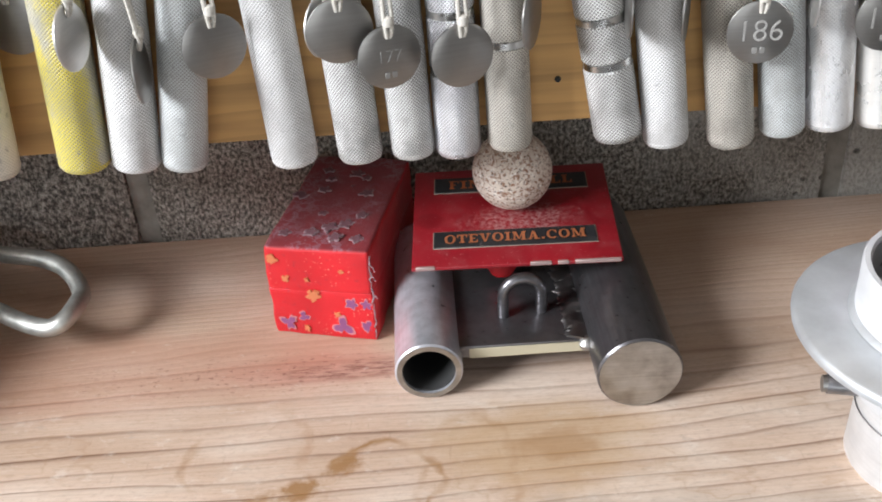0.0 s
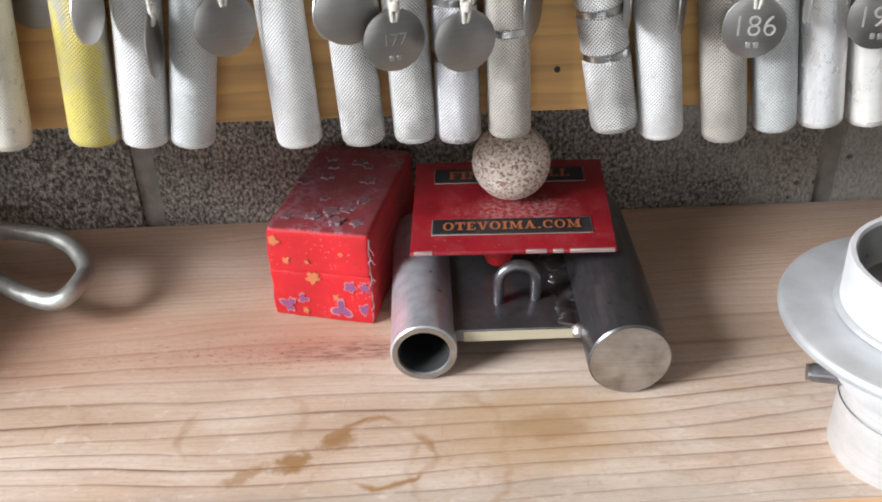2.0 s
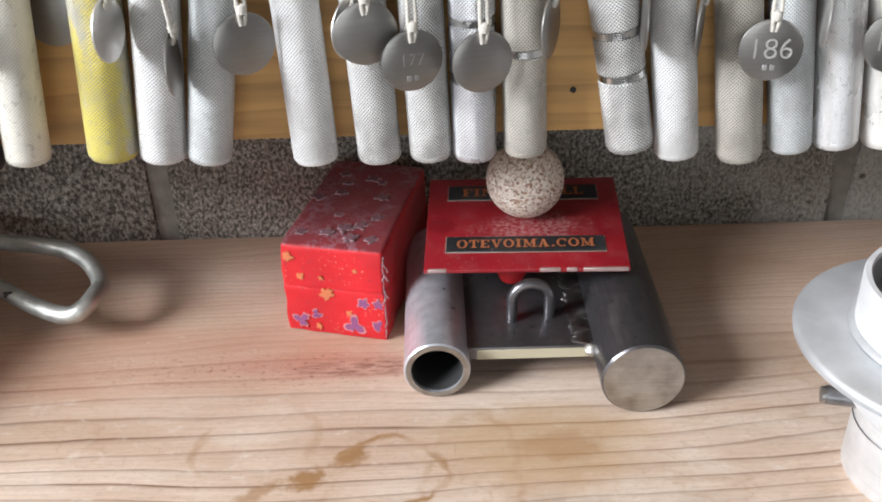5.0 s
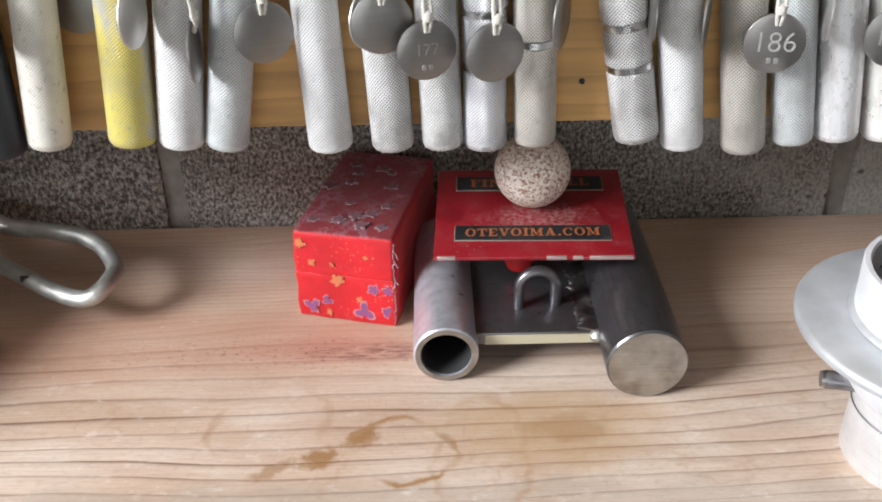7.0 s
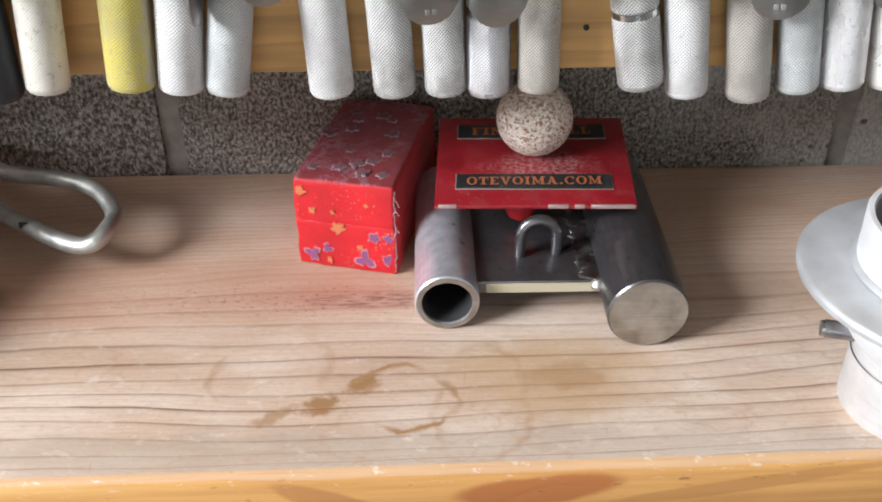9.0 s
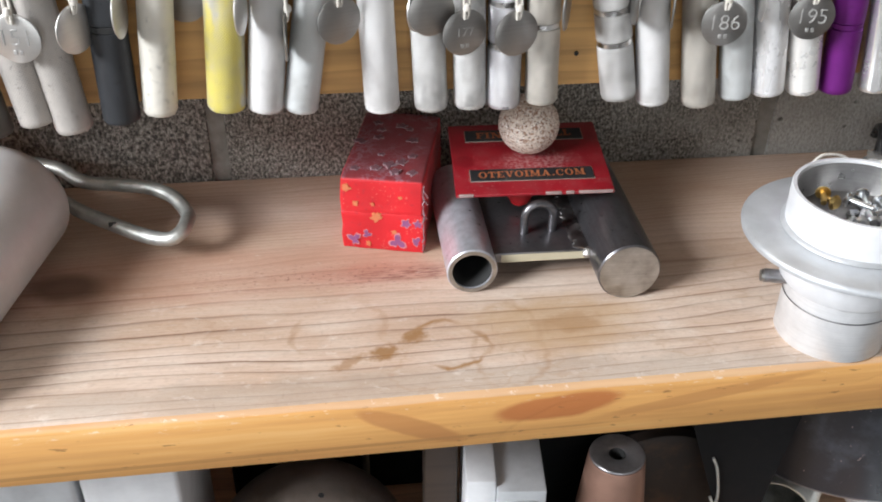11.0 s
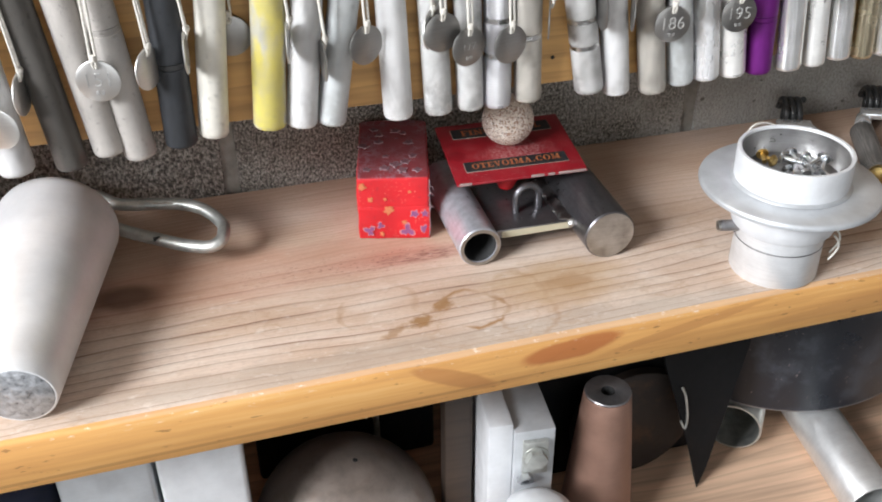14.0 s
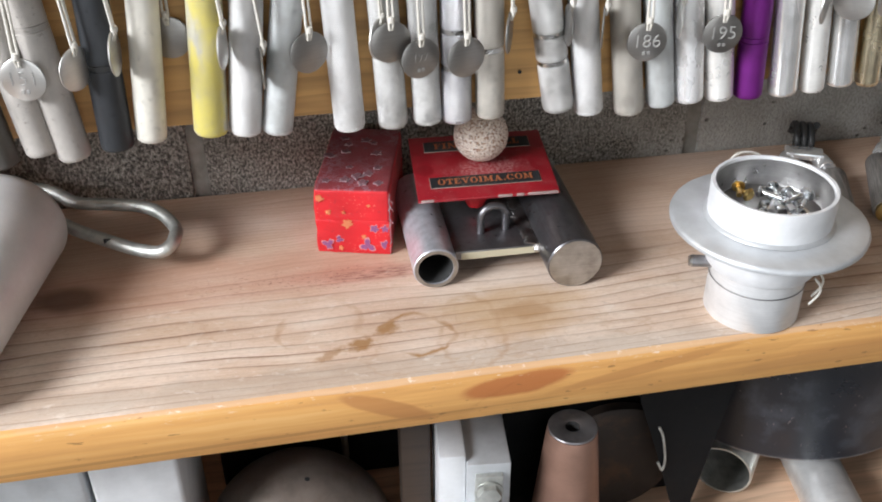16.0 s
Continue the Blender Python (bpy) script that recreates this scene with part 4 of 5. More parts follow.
def weld(x, y0, y1, z, size, n):
    """A rippled bead, flattened onto the plate."""
    rng = random.Random(int(abs(x) * 1e5))
    pts = [(rng.uniform(-0.12, 0.12) * size, y0 + (y1 - y0) * i / (n - 1), 0) for i in range(n)]
    fat = [(0.82 if i % 2 else 1.08) * rng.uniform(0.88, 1.12) for i in range(n)]
    bm = rod(pts, size, 14, taper=fat)
    bm.transform(pose(x, 0, z) @ Matrix.Diagonal((1.0, 1.0, 0.26, 1)))
    return part("weld", bm, WELD, tool, "rippled weld bead", 60)


weld(0.0240, -0.008, 0.055, plate_z + 0.0014, 0.0056, 44)
weld(-0.0305, -0.009, 0.055, plate_z + 0.0006, 0.0018, 40)
part("weld_blob", lathe([(0, -0.004), (0.0032, -0.002), (0.004, 0.0005), (0.0026, 0.003), (0, 0.004)], 14, pose(0.0275, -0.0085, plate_z - 0.001), wobble=0.002), STEEL_BRIGHT, tool, "bright weld blob")
eye = []
for k in range(21):
    a = math.pi * k / 20
    eye.append((0.0006 - 0.0092 * math.cos(a), 0.0145 + 0.0022 * (k / 20 - 0.5), plate_z + 0.0128 + 0.0088 * math.sin(a)))
eye = [(eye[0][0], eye[0][1], plate_z)] + eye + [(eye[-1][0], eye[-1][1], plate_z)]
part("lifting_eye", rod(eye, 0.0027, 14), STEEL_DARK, tool, "bent steel rod eye")

# ---- red plate with ball ----
plate = thing("red_plate", "dusty red steel plate with two black labels on the tubes", "plate")
fl, fr_, br_ = Vector((-0.0108, 0.3830, 1.2450)), Vector((0.0885, 0.3775, 1.2465)), Vector((0.0895, 0.4570, 1.2545))
ux = (fr_ - fl).normalized()
uy = (br_ - fr_)
uy = (uy - ux * uy.dot(ux)).normalized()
uz = ux.cross(uy)
plate.matrix_world = Matrix.Translation(fl) @ Matrix((ux, uy, uz)).transposed().to_4x4()
W, D = 0.0995, 0.080
part("sheet", box(0, W, 0, D, -0.0022, 0.0, 0.0005), PLATE_RED, plate)
for i, (a, b) in enumerate(((0.002, 0.011), (0.056, 0.066), (0.069, 0.074), (0.077, 0.0985))):
    part("paint_chip", box(a, b, -0.0004, 0.0009, -0.0016, 0.0003, 0.0002, 1), CHIP, plate, "chipped bare edge")
part("holder", lathe([(0, -0.0215), (0.006, -0.0215), (0.0145, -0.0024), (0, -0.0023)], 32, pose(0.043, 0.0215, 0)), RED_BRIGHT, plate, "bright red stub under the plate")
part("support", box(-0.0005 + 0.004, W - 0.004, 0.046, 0.060, -0.0105, -0.0024, 0.0005), STEEL_DARK, plate, "steel spacer bar")


SERIF = {}


def glyph(letter, wide, bars=(), slants=(), arcs=()):
    """A slab-serif letter of height 1: boxes (x0, x1, y0, y1), four-cornered slants, arcs (cx, cy, rx, ry, from, to)."""
    SERIF[letter] = (bars, slants, arcs, wide)


glyph("I", 0.5, bars=[(0, 0.5, 0, 0.13), (0, 0.5, 0.87, 1), (0.13, 0.37, 0, 1)])
glyph("T", 0.86, bars=[(0, 0.86, 0.86, 1), (0, 0.1, 0.64, 1), (0.76, 0.86, 0.64, 1), (0.31, 0.55, 0, 1), (0.18, 0.68, 0, 0.13)])
glyph("E", 0.8, bars=[(0.1, 0.34, 0, 1), (0, 0.8, 0, 0.13), (0, 0.78, 0.87, 1), (0.1, 0.56, 0.44, 0.56), (0.68, 0.78, 0.7, 1), (0.7, 0.8, 0, 0.32)])
glyph("F", 0.78, bars=[(0.1, 0.34, 0, 1), (0, 0.46, 0, 0.13), (0, 0.78, 0.87, 1), (0.1, 0.56, 0.44, 0.56), (0.68, 0.78, 0.68, 1)])
glyph("L", 0.76, bars=[(0.1, 0.34, 0, 1), (0, 0.76, 0, 0.13), (0, 0.46, 0.87, 1), (0.66, 0.76, 0, 0.34)])
glyph("V", 0.98, bars=[(0, 0.42, 0.88, 1), (0.62, 0.98, 0.88, 1)], slants=[((0.08, 1), (0.34, 1), (0.6, 0), (0.42, 0)), ((0.76, 1), (0.88, 1), (0.58, 0), (0.46, 0))])
glyph("A", 1.0, bars=[(0, 0.34, 0, 0.12), (0.54, 1, 0, 0.12), (0.24, 0.7, 0.28, 0.38)], slants=[((0.1, 0), (0.22, 0), (0.54, 1), (0.42, 1)), ((0.62, 0), (0.9, 0), (0.57, 1), (0.38, 1))])
glyph("M", 1.2, bars=[(0.13, 0.25, 0, 1), (0.84, 1.08, 0, 1), (0, 0.38, 0, 0.12), (0.72, 1.2, 0, 0.12), (0, 0.3, 0.88, 1), (0.9, 1.2, 0.88, 1)], slants=[((0.1, 1), (0.36, 1), (0.66, 0.1), (0.52, 0.1)), ((0.86, 1), (0.96, 1), (0.64, 0.1), (0.54, 0.1))])
glyph("N", 1.06, bars=[(0.13, 0.25, 0, 1), (0.8, 0.92, 0, 1), (0, 0.38, 0, 0.12), (0, 0.3, 0.88, 1), (0.66, 1.06, 0.88, 1)], slants=[((0.1, 1), (0.36, 1), (0.92, 0), (0.72, 0))])
glyph("O", 0.96, arcs=[(0.48, 0.5, 0.48, 0.52, 0, 360)])
glyph("C", 0.9, bars=[(0.74, 0.86, 0.64, 0.98)], arcs=[(0.48, 0.5, 0.48, 0.52, 45, 318)])
glyph("G", 0.96, bars=[(0.58, 0.96, 0.34, 0.46), (0.68, 0.9, 0.06, 0.46)], arcs=[(0.48, 0.5, 0.48, 0.52, 45, 318)])
glyph("R", 0.98, bars=[(0.1, 0.34, 0, 1), (0, 0.46, 0, 0.12), (0, 0.5, 0.88, 1), (0.7, 0.98, 0, 0.12)], slants=[((0.4, 0.46), (0.6, 0.46), (0.92, 0), (0.68, 0))], arcs=[(0.46, 0.72, 0.4, 0.28, -90, 90)])
glyph("B", 0.88, bars=[(0.1, 0.34, 0, 1), (0, 0.5, 0, 0.12), (0, 0.5, 0.88, 1)], arcs=[(0.46, 0.74, 0.36, 0.26, -90, 90), (0.46, 0.27, 0.42, 0.27, -90, 90)])
glyph(".", 0.36, bars=[(0.06, 0.3, 0, 0.22)])


def serif_lettering(text, size, wide, m, mat, parent):
    """Flat slab-serif print, centred on the pose m."""
    bm = bmesh.new()
    gap = 0.12
    total = sum(SERIF[c][3] for c in text) + gap * (len(text) - 1)
    pen, lift = -total / 2, 0

    def flat(pts):
        nonlocal lift
        lift += 1
        bm.faces.new([bm.verts.new(((pen + x) * size * wide, (y - 0.5) * size, 0.000004 * lift)) for x, y in pts])

    for c in text:
        bars, slants, arcs, w = SERIF[c]
        for x0, x1, y0, y1 in bars:
            flat([(x0, y0), (x1, y0), (x1, y1), (x0, y1)])
        for q in slants:
            flat(q)
        for cx, cy, rx, ry, a0, a1 in arcs:
            n = 24
            ang = [radians(a0 + (a1 - a0) * i / n) for i in range(n + 1)]
            for a, b in zip(ang, ang[1:]):
                flat([(cx + k * math.cos(t), cy + j * math.sin(t)) for k, j, t in ((rx, ry, a), (rx, ry, b), (rx - 0.23, ry - 0.10, b), (rx - 0.23, ry - 0.10, a))])
        pen += w + gap
    bm.transform(m)
    part("print", bm, mat, parent, "orange printed letters")


def label_strip(x0, x1, y0, y1, text, mat, size, wide):
    lb = part("label", box(x0, x1, y0, y1, 0.0001, 0.0007, 0.0002, 1), BLACK_LABEL, plate, "black printed label")
    rim = box(x0 - 0.0004, x1 + 0.0004, y0 - 0.0004, y1 + 0.0004, 0.00005, 0.0004, 0.0001, 1)
    part("label_rim", rim, RIM_GREY, lb, "pale cut border")
    serif_lettering(text, size, wide, pose((x0 + x1) / 2, (y0 + y1) / 2, 0.00075), mat, lb)


label_strip(0.0105, 0.0890, 0.0135, 0.0260, "OTEVOIMA.COM", ORANGE, 0.0066, 0.86)
label_strip(0.0105, 0.0890, 0.0590, 0.0720, "FINGERBALL", ORANGE_DIM, 0.0070, 0.95)
ball_m = plate.matrix_world @ Matrix.Translation((0.0505, 0.0490, 0.0196))
prof = [(0.0198 * math.sin(math.pi * k / 36), -0.0198 * math.cos(math.pi * k / 36)) for k in range(37)]
prof[0], prof[-1] = (0, -0.0198), (0, 0.0198)
ball = mesh_object("stone_ball", lathe(prof, 56), STONE)
ball.matrix_world = Matrix.Translation(ball_m.translation)
tagged(ball, "cream speckled granite ball resting on the red plate", "ball")


# ---- aluminium cone with a steel loop ----
near, far = Vector((-0.3085, 0.258, TOP + 0.0222)), Vector((-0.2890, 0.420, TOP + 0.0415))
cone = thing("grip_cone", "satin white aluminium cone lying on its side", "cone", between(near, far))
L = (far - near).length
prof = [(0.0, 0.0), (0.0212, 0.0), (0.0222, 0.0012)] + [(0.0222 + 0.0185 * k / 12, 0.0012 + (L - 0.012) * k / 12) for k in range(1, 13)]
R1 = prof[-1][0]
zb = prof[-1][1]
prof += [(R1 - 0.0135 * (1 - math.cos(a)), zb + 0.0135 * math.sin(a)) for a in [math.pi / 2 * k / 8 for k in range(1, 9)]]
prof += [(R1 - 0.020, zb + 0.0145), (0.0, zb + 0.0150)]
part("cone_body", lathe(prof, 72), ALU_SMOOTH, cone)
part("cone_face", lathe([(0.0, -0.0006), (0.0195, -0.0006), (0.0205, 0.0001), (0, 0.0001)], 48, wobble=0.0008), SCUFFED, cone, "scuffed bright end face")
part("eye_bolt", rod([(0, 0, zb + 0.012), (0, 0, zb + 0.022)], 0.005), STEEL, cone, "short steel bolt")

loop = thing("steel_loop", "galvanised steel oval loop lying beside the cone", "ring")
pts = [(-0.300, 0.4760, TOP + 0.036), (-0.270, 0.4700, TOP + 0.034), (-0.250, 0.4560, TOP + 0.030), (-0.225, 0.4500, TOP + 0.030), (-0.205, 0.4440, TOP + 0.030),
       (-0.190, 0.4340, TOP + 0.0285), (-0.180, 0.4190, TOP + 0.025), (-0.1790, 0.4070, TOP + 0.022), (-0.1820, 0.3960, TOP + 0.019), (-0.190, 0.3940, TOP + 0.0160),
       (-0.205, 0.4010, TOP + 0.0150), (-0.225, 0.4150, TOP + 0.015), (-0.250, 0.4330, TOP + 0.016), (-0.275, 0.4560, TOP + 0.020), (-0.300, 0.4720, TOP + 0.028)]


def eased(points, per=5, closed=False):
    p = [Vector(q) for q in points]
    n = len(p)
    out = []
    for i in range(n if closed else n - 1):
        a, b, c, d = p[(i - 1) % n] if closed or i else p[0], p[i], p[(i + 1) % n], p[(i + 2) % n] if closed or i + 2 < n else p[-1]
        for k in range(per):
            t = k / per
            out.append(0.5 * (2 * b + (c - a) * t + (2 * a - 5 * b + 4 * c - d) * t * t + (3 * b - 3 * c + d - a) * t ** 3))
    if not closed:
        out.append(p[-1])
    return out


pts = [(x - 0.0025 + 0.002 * (x + 0.3) / 0.12, y - 0.003 * (x + 0.3) / 0.12, z + (0.003 if z < TOP + 0.0195 else -0.0025 if z > TOP + 0.024 else 0.001)) for x, y, z in pts]
part("rod", rod(eased(pts, 5, True), 0.0046, 16, True), GALV, loop)
part("stamp_mark", box(-0.2290, -0.2240, 0.4088, 0.4100, TOP + 0.0190, TOP + 0.0222, 0.0001, 1), BORE, loop, "small stamped square")

# ---- flanged aluminium hub with a dish of screws ----
HUB_X, HUB_Y = 0.1958, 0.2850
hub = thing("flanged_hub", "pale cast aluminium hub with a wide flange, standing on the shelf", "hub", pose(HUB_X, HUB_Y, TOP))
part("base_tube", lathe([(0.0275, 0.0), (0.0298, 0.0), (0.0304, 0.0008), (0.0300, 0.040), (0.0275, 0.040), (0.0275, 0.0)], 64), HUB_BASE, hub, "brushed aluminium base tube")
part("collar", lathe([(0.0300, 0.0380), (0.0338, 0.0380), (0.0347, 0.0392), (0.0352, 0.048), (0.0362, 0.058), (0.0385, 0.0655), (0.0300, 0.0655), (0.0300, 0.0380)], 64), WHITE_ALU, hub, "white cast collar")
part("flange", lathe([(0.030, 0.0655), (0.0592, 0.0655), (0.0604, 0.0664), (0.0607, 0.0680), (0.0601, 0.0695), (0.0588, 0.0705), (0.045, 0.0705), (0.030, 0.0705), (0.030, 0.0655)], 96), CAST_ALU, hub, "wide grey flange")
part("rim_weld", lathe([(0.0372, 0.0700), (0.0402, 0.0708), (0.0390, 0.0724), (0.0372, 0.0730)], 96, wobble=0.003), CAST_ALU, hub, "uneven weld bead")
part("dish_ring", lathe([(0.0352, 0.0710), (0.0379, 0.0710), (0.0382, 0.0922), (0.0376, 0.0932), (0.0356, 0.0932), (0.0351, 0.0922), (0.0338, 0.0760), (0.0338, 0.0710), (0.0352, 0.0710)], 80), WHITE_ALU, hub, "white dish ring")
part("dish_liner", lathe([(0.0, 0.0745), (0.0325, 0.0745), (0.0336, 0.0760), (0.0347, 0.0915), (0.0350, 0.0915), (0.0337, 0.0730), (0, 0.0730)], 64), LINER, hub, "grey metal inside of the dish")
part("pin", rod([(-0.0255, 0.006, 0.0350), (-0.0415, 0.0098, 0.0350)], 0.0040, 16), STEEL, hub, "steel cross pin")
part("pin_tip", rod([(-0.0415, 0.0098, 0.0350), (-0.0432, 0.0102, 0.0350)], 0.0035, 16), STEEL_BRIGHT, hub, "bright pin end")
part("scored_line", lathe([(0.0303, 0.0265), (0.0306, 0.0268), (0.0306, 0.0272), (0.0303, 0.0275)], 64), STEEL, hub, "fine scored line")
for k, (a0, rr) in enumerate(((-0.75, 0.0), (-0.55, 0.0015))):
    w = []
    for j in range(9):
        t = j / 8
        w.append((0.0355 * math.cos(a0) + 0.006 * math.sin(math.pi * t), 0.0355 * math.sin(a0), 0.036 - 0.020 * t + rr))
    part("wire_tie", rod(w, 0.0008, 8), CORD, hub, "pale wire tie")
w = eased([(0.004, 0.046, 0.071), (-0.010, 0.044, 0.082), (-0.002, 0.047, 0.090), (0.014, 0.048, 0.086), (0.016, 0.044, 0.072)], 6)
part("wire_tie", rod(w, 0.0009, 8), CORD, hub, "pale wire tie")

rng = random.Random(5)


def screw(x, y, z, yaw, tip, length, mat):
    ob = thing("screw", "small zinc screw hook in the dish" if mat is not BRASS else "small brass screw in the dish", "screw", pose(HUB_X + x, HUB_Y + y, TOP + z, tip, 0, yaw), "screws in the dish")
    part("shank", rod([(0, 0, 0), (0, 0, length)], 0.0017, 10), mat, ob)
    part("head", lathe([(0, length), (0.0040, length), (0.0042, length + 0.0008), (0.0030, length + 0.0024), (0, length + 0.0026)], 16), mat, ob)
    return ob


ZINC = metal("zinc", (0.66, 0.68, 0.70), 0.25)
rng = random.Random(11)
for k in range(15):
    a, d = rng.uniform(-2.4, 1.0), rng.uniform(0.002, 0.019)
    brass = k >= 13
    if brass:
        a, d = 2.6 + 0.4 * (k - 13), 0.021
    screw(d * math.cos(a) + (0.003 if not brass else 0), d * math.sin(a), 0.0772 + 0.0006 * k, rng.uniform(0, 360), rng.uniform(78, 88), rng.uniform(0.011, 0.018) if not brass else 0.008, BRASS if brass else ZINC)
for x, y, s, yaw in ((-0.004, -0.004, 0.0058, 20), (0.008, 0.006, 0.0050, 50), (0.013, -0.014, 0.0050, 0), (-0.010, -0.012, 0.0054, 35)):
    nut = thing("hex_nut", "small zinc hex nut in the dish", "nut", pose(HUB_X + x, HUB_Y + y, TOP + 0.0790, 18, 12, yaw), "nuts in the dish")
    part("nut_body", lathe([(s * 0.5, -0.0018), (s, -0.0018), (s, 0.0018), (s * 0.5, 0.0018), (s * 0.5, -0.0018)], 6), ZINC, nut, angle=20)


# ---- two grippers lying at the back ----
def gripper(x, y, yaw, label, tint):
    """A closed-coil torsion spring at the back, two steel legs and two knurled handles towards the viewer."""
    ob = thing("hand_gripper", label, "gripper", pose(x, y, TOP, 0, 0, yaw))
    coil = []
    for k in range(65):
        a = 2 * math.pi * k / 20
        coil.append((0.0056 * (k / 20 - 1.6), 0.0125 * math.cos(a), 0.0158 + 0.0125 * math.sin(a)))
    part("spring", rod(coil, 0.0029, 10), RUBBER, ob, "black glossy torsion spring")
    for sx in (-1, 1):
        base, tip_ = Vector((sx * 0.020, -0.050, 0.0102)), Vector((sx * 0.023, -0.128, 0.0102))
        part("leg", rod(eased([(sx * 0.0090, -0.010, 0.0062), (sx * 0.0135, -0.026, 0.0085), base], 5), 0.0030, 10), STEEL, ob, "bent steel leg")
        part("collar", lathe([(0.0, 0.0), (0.0062, 0.0), (0.0070, 0.001), (0.0070, 0.0150), (0.0062, 0.016), (0, 0.016)], 32, between((sx * 0.0125, -0.024, 0.0102), base)), SHINE, ob, "bright steel collar")
        grip = part("grip", lathe([(0, 0), (0.0085, 0), (0.0098, 0.002), (0.0098, 0.076), (0.0088, 0.078), (0, 0.078)], 40, between(base, tip_)), tint, ob, "grey knurled handle")
        part("end_cap", lathe([(0, 0.0781), (0.0078, 0.0781), (0.0078, 0.082), (0.006, 0.0832), (0, 0.0834)], 32, between(base, tip_)), BRASS, grip, "brass end")
    part("bridge", box(-0.016, 0.014, -0.032, -0.017, 0.0125, 0.0185, 0.0015), SHINE, ob, "polished bridge piece")
    return ob


gripper(0.326, 0.474, -23.0, "steel hand gripper with a black spring lying near the wall", DULL_KNURL)
gripper(0.411, 0.474, -23.5, "hand gripper with black spring and grey handles near the wall", DULL_KNURL)

# ---- things on the lower shelf ----
for x0, x1, lb in ((-0.3150, -0.2525, "pale square aluminium bar standing under the shelf"), (-0.2495, -0.1905, "bright white painted square bar standing under the shelf")):
    bar = thing("square_bar", lb, "bar", pose((x0 + x1) / 2, 0.345, LOW))
    h = (x1 - x0) / 2
    part("bar_body", box(-h, h, -0.045, 0.055, 0, 0.180, 0.0035, 3), WHITE_ALU if x0 > -0.3 else CAST_ALU, bar)
cloth = mesh_object("navy_pouch", box(-0.40, -0.322, 0.285, 0.40, LOW, LOW + 0.15, 0.012, 3), NAVY)
tagged(cloth, "dark navy cloth pouch beside the square bars", "pouch")
red_item = mesh_object("red_tin", box(-0.43, -0.353, 0.385, 0.455, TOP, TOP + 0.075, 0.006, 3), RED_PAINT)
tagged(red_item, "dull red tin standing behind the cone", "tin")

BROWN_STEEL = metal("brown_steel", (0.27, 0.225, 0.195), 0.42, 0.1, 0.25, metallic=0.45, uneven=0.6)
RUSTY = metal("dark_rust", (0.036, 0.026, 0.021), 0.6, 0.1, 0.3, metallic=0.3, uneven=0.6)
DOME_R, DOME_Z = 0.076, 0.0145
dome = thing("steel_dome", "dark brown steel dome with a small hole", "dome", pose(-0.1172, 0.344, LOW))
prof = [(DOME_R, 0.0), (DOME_R, DOME_Z)] + [(DOME_R * math.cos(a), DOME_Z + DOME_R * math.sin(a)) for a in [math.pi / 2 * k / 16 for k in range(1, 16)]] + [(0.0, DOME_Z + DOME_R)]
part("shell", lathe(prof, 72), BROWN_STEEL, dome)
hole_dir = Vector((0.0105, -0.004, 0.077)).normalized()
hc = Vector((0, 0, DOME_Z)) + hole_dir * DOME_R
part("vent_hole", lathe([(0, 0.0002), (0.0017, 0.0002), (0.0019, 0.0004), (0.0021, 0.0)], 16, between(hc, hc + hole_dir)), BORE, dome, "small bored hole")
disc_ = thing("rusty_disc", "dark brown rusty steel disc leaning behind the copper cone", "disc", pose(0.139, 0.3505, LOW))
part("disc_body", lathe([(0, 0), (0.055, 0), (0.0565, 0.0012), (0.0565, 0.0095), (0.055, 0.0107), (0, 0.0107)], 64, pose(0, 0.0075, 0.0567, 90)), RUSTY, disc_)
# black box added to keep the space behind the dome dark
backing_box = mesh_object("black_case", box(-0.180, -0.020, 0.425, 0.480, LOW, 1.150, 0.004, 2), BLACK)
tagged(backing_box, "black box added to fill the dark space behind the dome", "case")

blk = thing("bolted_block", "pale aluminium block with a square washer and hex bolt", "block", pose(0.0060, 0.2860, LOW, 0, 0, -5))
part("block_body", box(0.0, 0.0315, 0.0, 0.075, 0.0, 0.139, 0.0012), CAST_ALU, blk)
part("side_plate", box(-0.0195, -0.0002, 0.003, 0.075, 0.0, 0.145, 0.002), WHITE_ALU, blk, "pale side plate")
part("square_washer", box(0.006, 0.0255, -0.0045, -0.0001, 0.098, 0.131, 0.0008), GALV, blk, "square washer")
part("hex_bolt", lathe([(0, 0), (0.0085, 0), (0.0090, 0.001), (0.0085, 0.0055), (0, 0.006)], 6, between((0.0155, -0.0046, 0.116), (0.0155, -0.02, 0.116))), GALV, blk, "hex bolt head", 20)
part("bolt_flange", lathe([(0, 0), (0.0105, 0), (0.0105, 0.0012), (0, 0.0012)], 28, between((0.0155, -0.0047, 0.116), (0.0155, -0.02, 0.116))), GALV, blk, "bolt flange")
part("lower_nut", lathe([(0.003, 0), (0.0065, 0), (0.0065, 0.005), (0.003, 0.005), (0.003, 0)], 6, between((0.008, -0.003, 0.096), (0.008, -0.02, 0.090))), ZINC, blk, "small nut", 20)
handle_end = mesh_object("white_cylinder", lathe([(0, 0), (0.027, 0), (0.029, 0.003), (0.029, 0.078), (0.027, 0.086), (0.018, 0.093), (0, 0.095)], 56), WHITE_ALU)
handle_end.matrix_world = pose(0.0150, 0.2520, LOW)
tagged(handle_end, "white rounded cylinder standing before the bolted block", "cylinder")

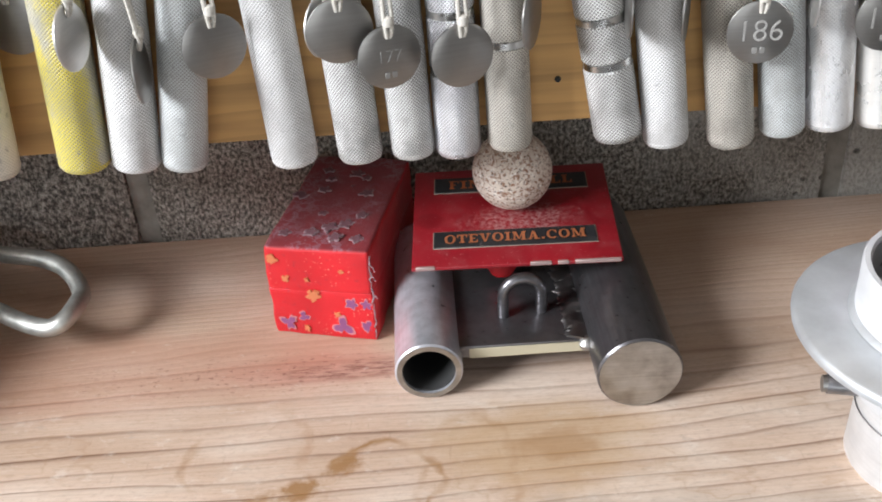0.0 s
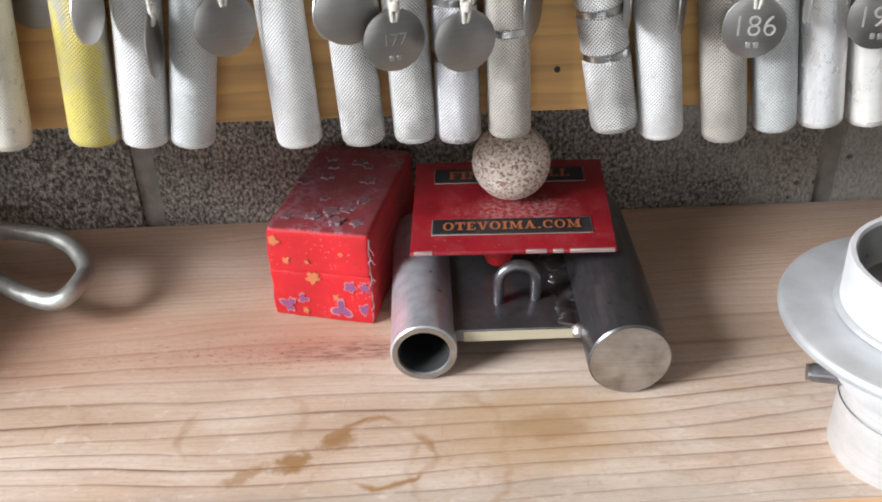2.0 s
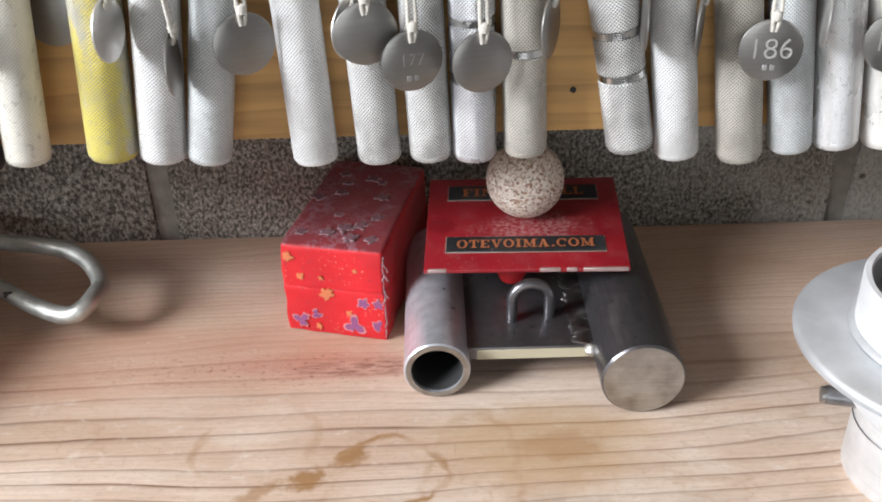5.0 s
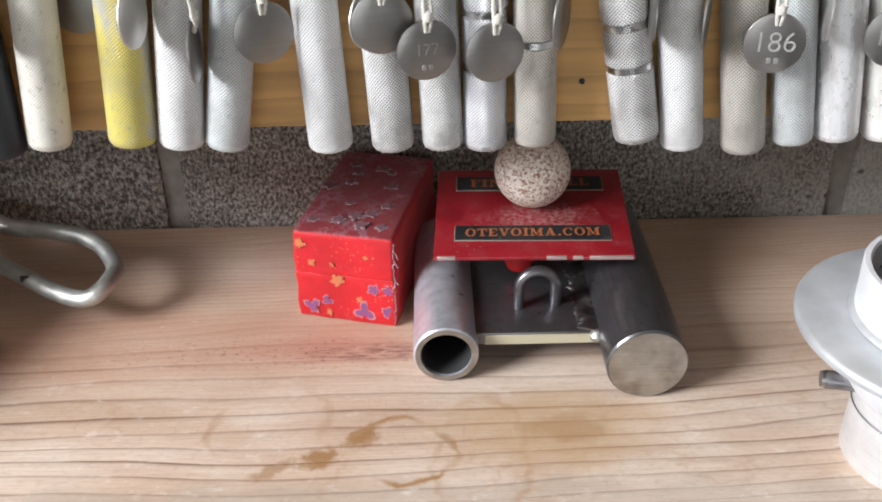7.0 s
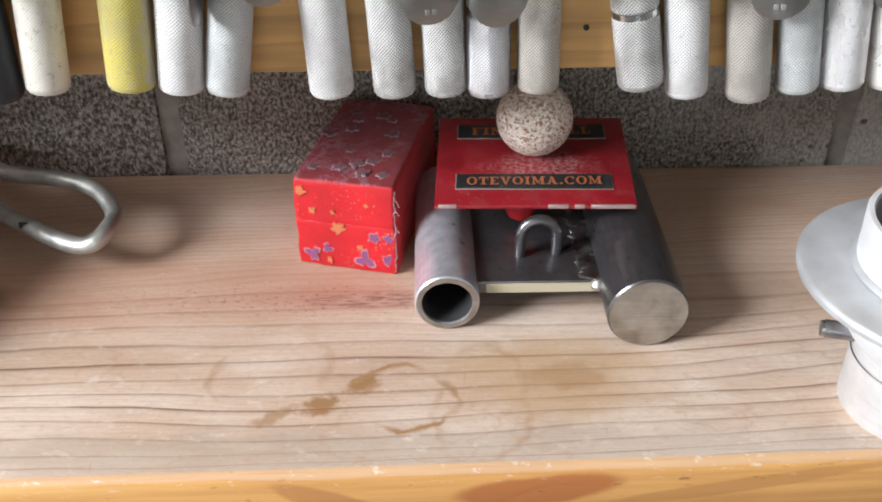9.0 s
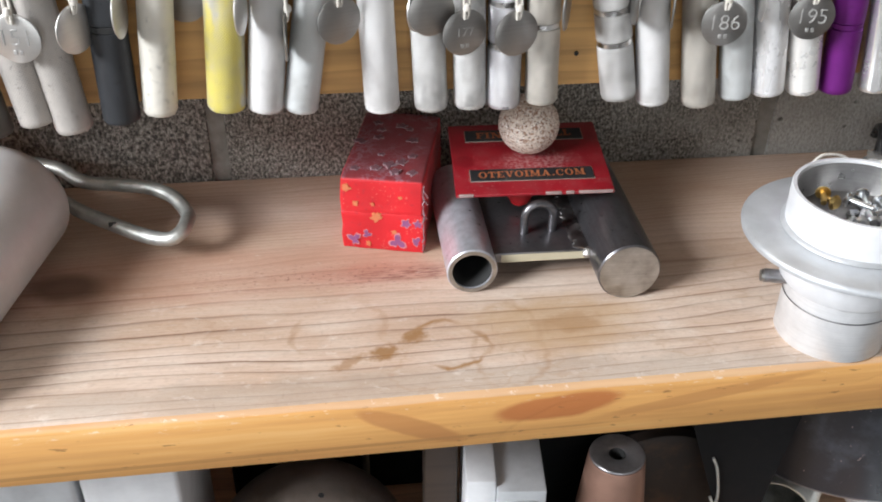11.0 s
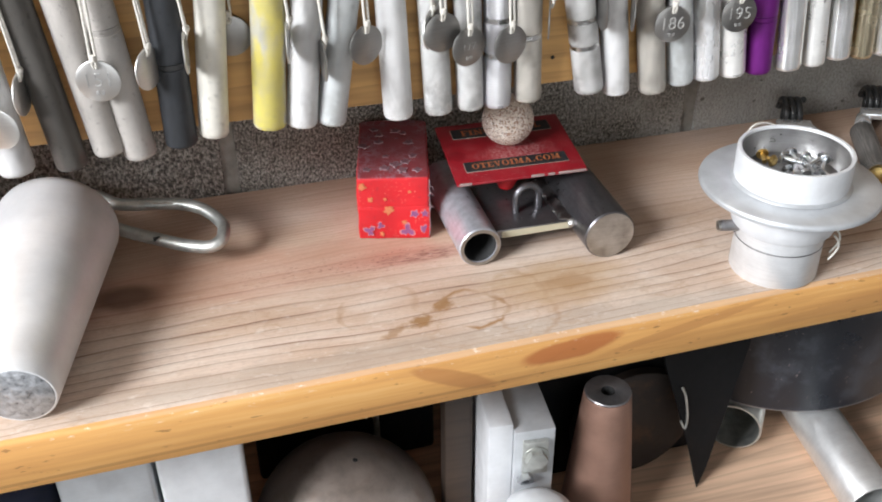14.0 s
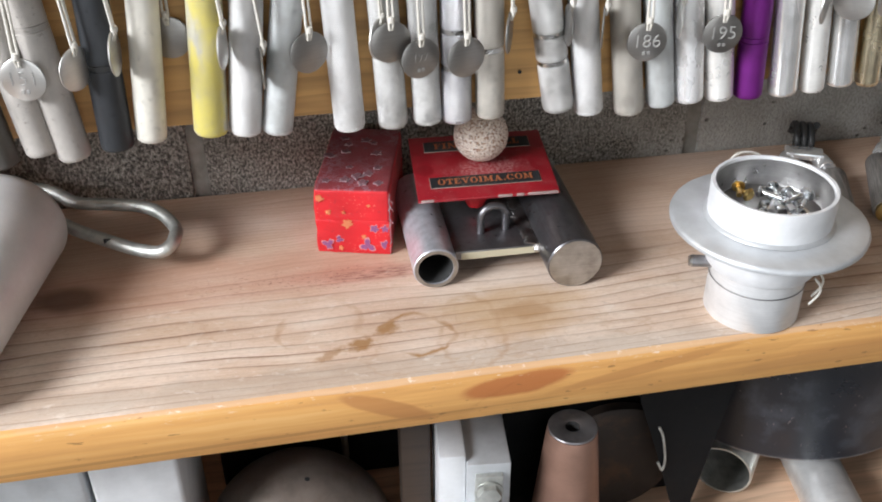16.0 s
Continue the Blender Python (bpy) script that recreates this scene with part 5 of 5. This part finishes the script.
cop = thing("copper_cone", "tall dull copper cone with a bored steel top", "cone", pose(0.088, 0.305, LOW))
part("cone_body", lathe([(0, 0), (0.031, 0), (0.031, 0.004), (0.0262, 0.060), (0.0200, 0.128), (0.0186, 0.1425), (0.0182, 0.1434), (0.0054, 0.1434), (0.0054, 0.128), (0.0, 0.128)], 56), COPPER, cop)
part("top_face", lathe([(0.0055, 0.1435), (0.0178, 0.1435), (0.0182, 0.1445), (0.0176, 0.1455), (0.0065, 0.1455), (0.0055, 0.1448), (0.0055, 0.1435)], 48), STEEL, cop, "steel top ring")
part("bore", lathe([(0.0053, 0.1450), (0.0051, 0.1450), (0.0051, 0.1290), (0, 0.1290), (0, 0.1285), (0.0053, 0.1285), (0.0053, 0.1450)], 24), BORE, cop, "dark bore")

fin = thing("black_fin", "pointed black steel fin standing under the shelf", "fin")
bm = bmesh.new()
outline = [(0.189, LOW), (0.196, 0.965), (0.224, 1.09), (0.226, 1.155), (0.140, 1.155), (0.148, 1.085), (0.166, 1.030), (0.182, 0.975)]
fv = [bm.verts.new((x, 0.313 + (z - LOW) * 0.10, z)) for x, z in outline]
bv = [bm.verts.new((x + 0.004, 0.326 + (z - LOW) * 0.14, z)) for x, z in outline]
bm.faces.new(fv)
bm.faces.new(bv[::-1])
for i in range(len(fv)):
    j = (i + 1) % len(fv)
    bm.faces.new((fv[i], bv[i], bv[j], fv[j]))
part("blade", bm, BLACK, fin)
part("silver_hook", rod(eased([(0.164, 0.322, 1.060), (0.168, 0.321, 1.050), (0.1715, 0.319, 1.028), (0.170, 0.318, 1.017), (0.166, 0.319, 1.025)], 5), 0.0011, 8), GALV, fin, "silver wire hook")
# black board added to fill the very dark gap between block and fin
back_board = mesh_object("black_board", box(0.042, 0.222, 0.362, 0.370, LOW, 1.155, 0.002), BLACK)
tagged(back_board, "matt black board added to fill the dark space behind the fin", "board")

pan = thing("black_pan", "black curved steel pan hanging over the pipes", "pan", pose(0.330, 0.413, 0.997))
bm = lathe([(0.088, 0.0), (0.0905, 0.0005), (0.094, 0.05), (0.100, 0.150), (0.097, 0.150), (0.091, 0.05), (0.088, 0.0)], 72)
for v in bm.verts:
    v.co.x *= 1.28
part("pan_wall", bm, PAN, pan)
WIDER = Matrix.Diagonal((1.28, 1, 1, 1))
part("pan_floor", lathe([(0, 0.0008), (0.0885, 0.0008), (0.0885, 0.003), (0, 0.003)], 64, WIDER), PAN, pan)
part("pan_rim", lathe([(0.0876, -0.0006), (0.0908, -0.0006), (0.0908, 0.0006), (0.0876, 0.0006), (0.0876, -0.0006)], 72, WIDER), STEEL, pan, "worn bright rim")


def pipe(a, b, r, wall, mat, label, inner=BORE):
    ob = thing("metal_pipe", label, "pipe", between(a, b))
    length = (Vector(b) - Vector(a)).length
    part("pipe_wall", lathe([(r - wall, 0), (r - 0.0005, 0), (r, 0.0006), (r, length), (r - wall, length), (r - wall, 0)], 56), mat, ob)
    return ob


pipe((0.2415, 0.350, LOW + 0.0250), (0.3315, 0.470, LOW + 0.0250), 0.0250, 0.002, GALV, "short galvanised pipe lying on the lower shelf")
pipe((0.309, 0.236, LOW + 0.0225), (0.327, 0.385, LOW + 0.0225), 0.0225, 0.002, ALU_BRUSHED, "long aluminium tube lying across the lower shelf")
dark_drum = mesh_object("dark_drum", lathe([(0, 0), (0.060, 0), (0.062, 0.003), (0.062, 0.11), (0.058, 0.115), (0, 0.115)], 56), BLACK)
dark_drum.matrix_world = pose(0.530, 0.385, LOW)
tagged(dark_drum, "black round drum at the end of the lower shelf", "drum")

slat = mesh_object("brown_slat", box(-0.036, -0.013, 0.330, 0.345, LOW, LOW + 0.19, 0.002), plain_pine("stained_slat", (0.040, 0.026, 0.018)))
tagged(slat, "dark brown wooden slat standing between dome and block", "slat")
hook = mesh_object("wire_hook", rod(eased([(-0.074, 0.4215, LOW), (-0.074, 0.4215, 0.99), (-0.076, 0.418, 1.008), (-0.081, 0.412, 1.016), (-0.087, 0.408, 1.014)], 5), 0.003, 10), GALV)
tagged(hook, "bent zinc wire hook standing behind the dome", "hook")
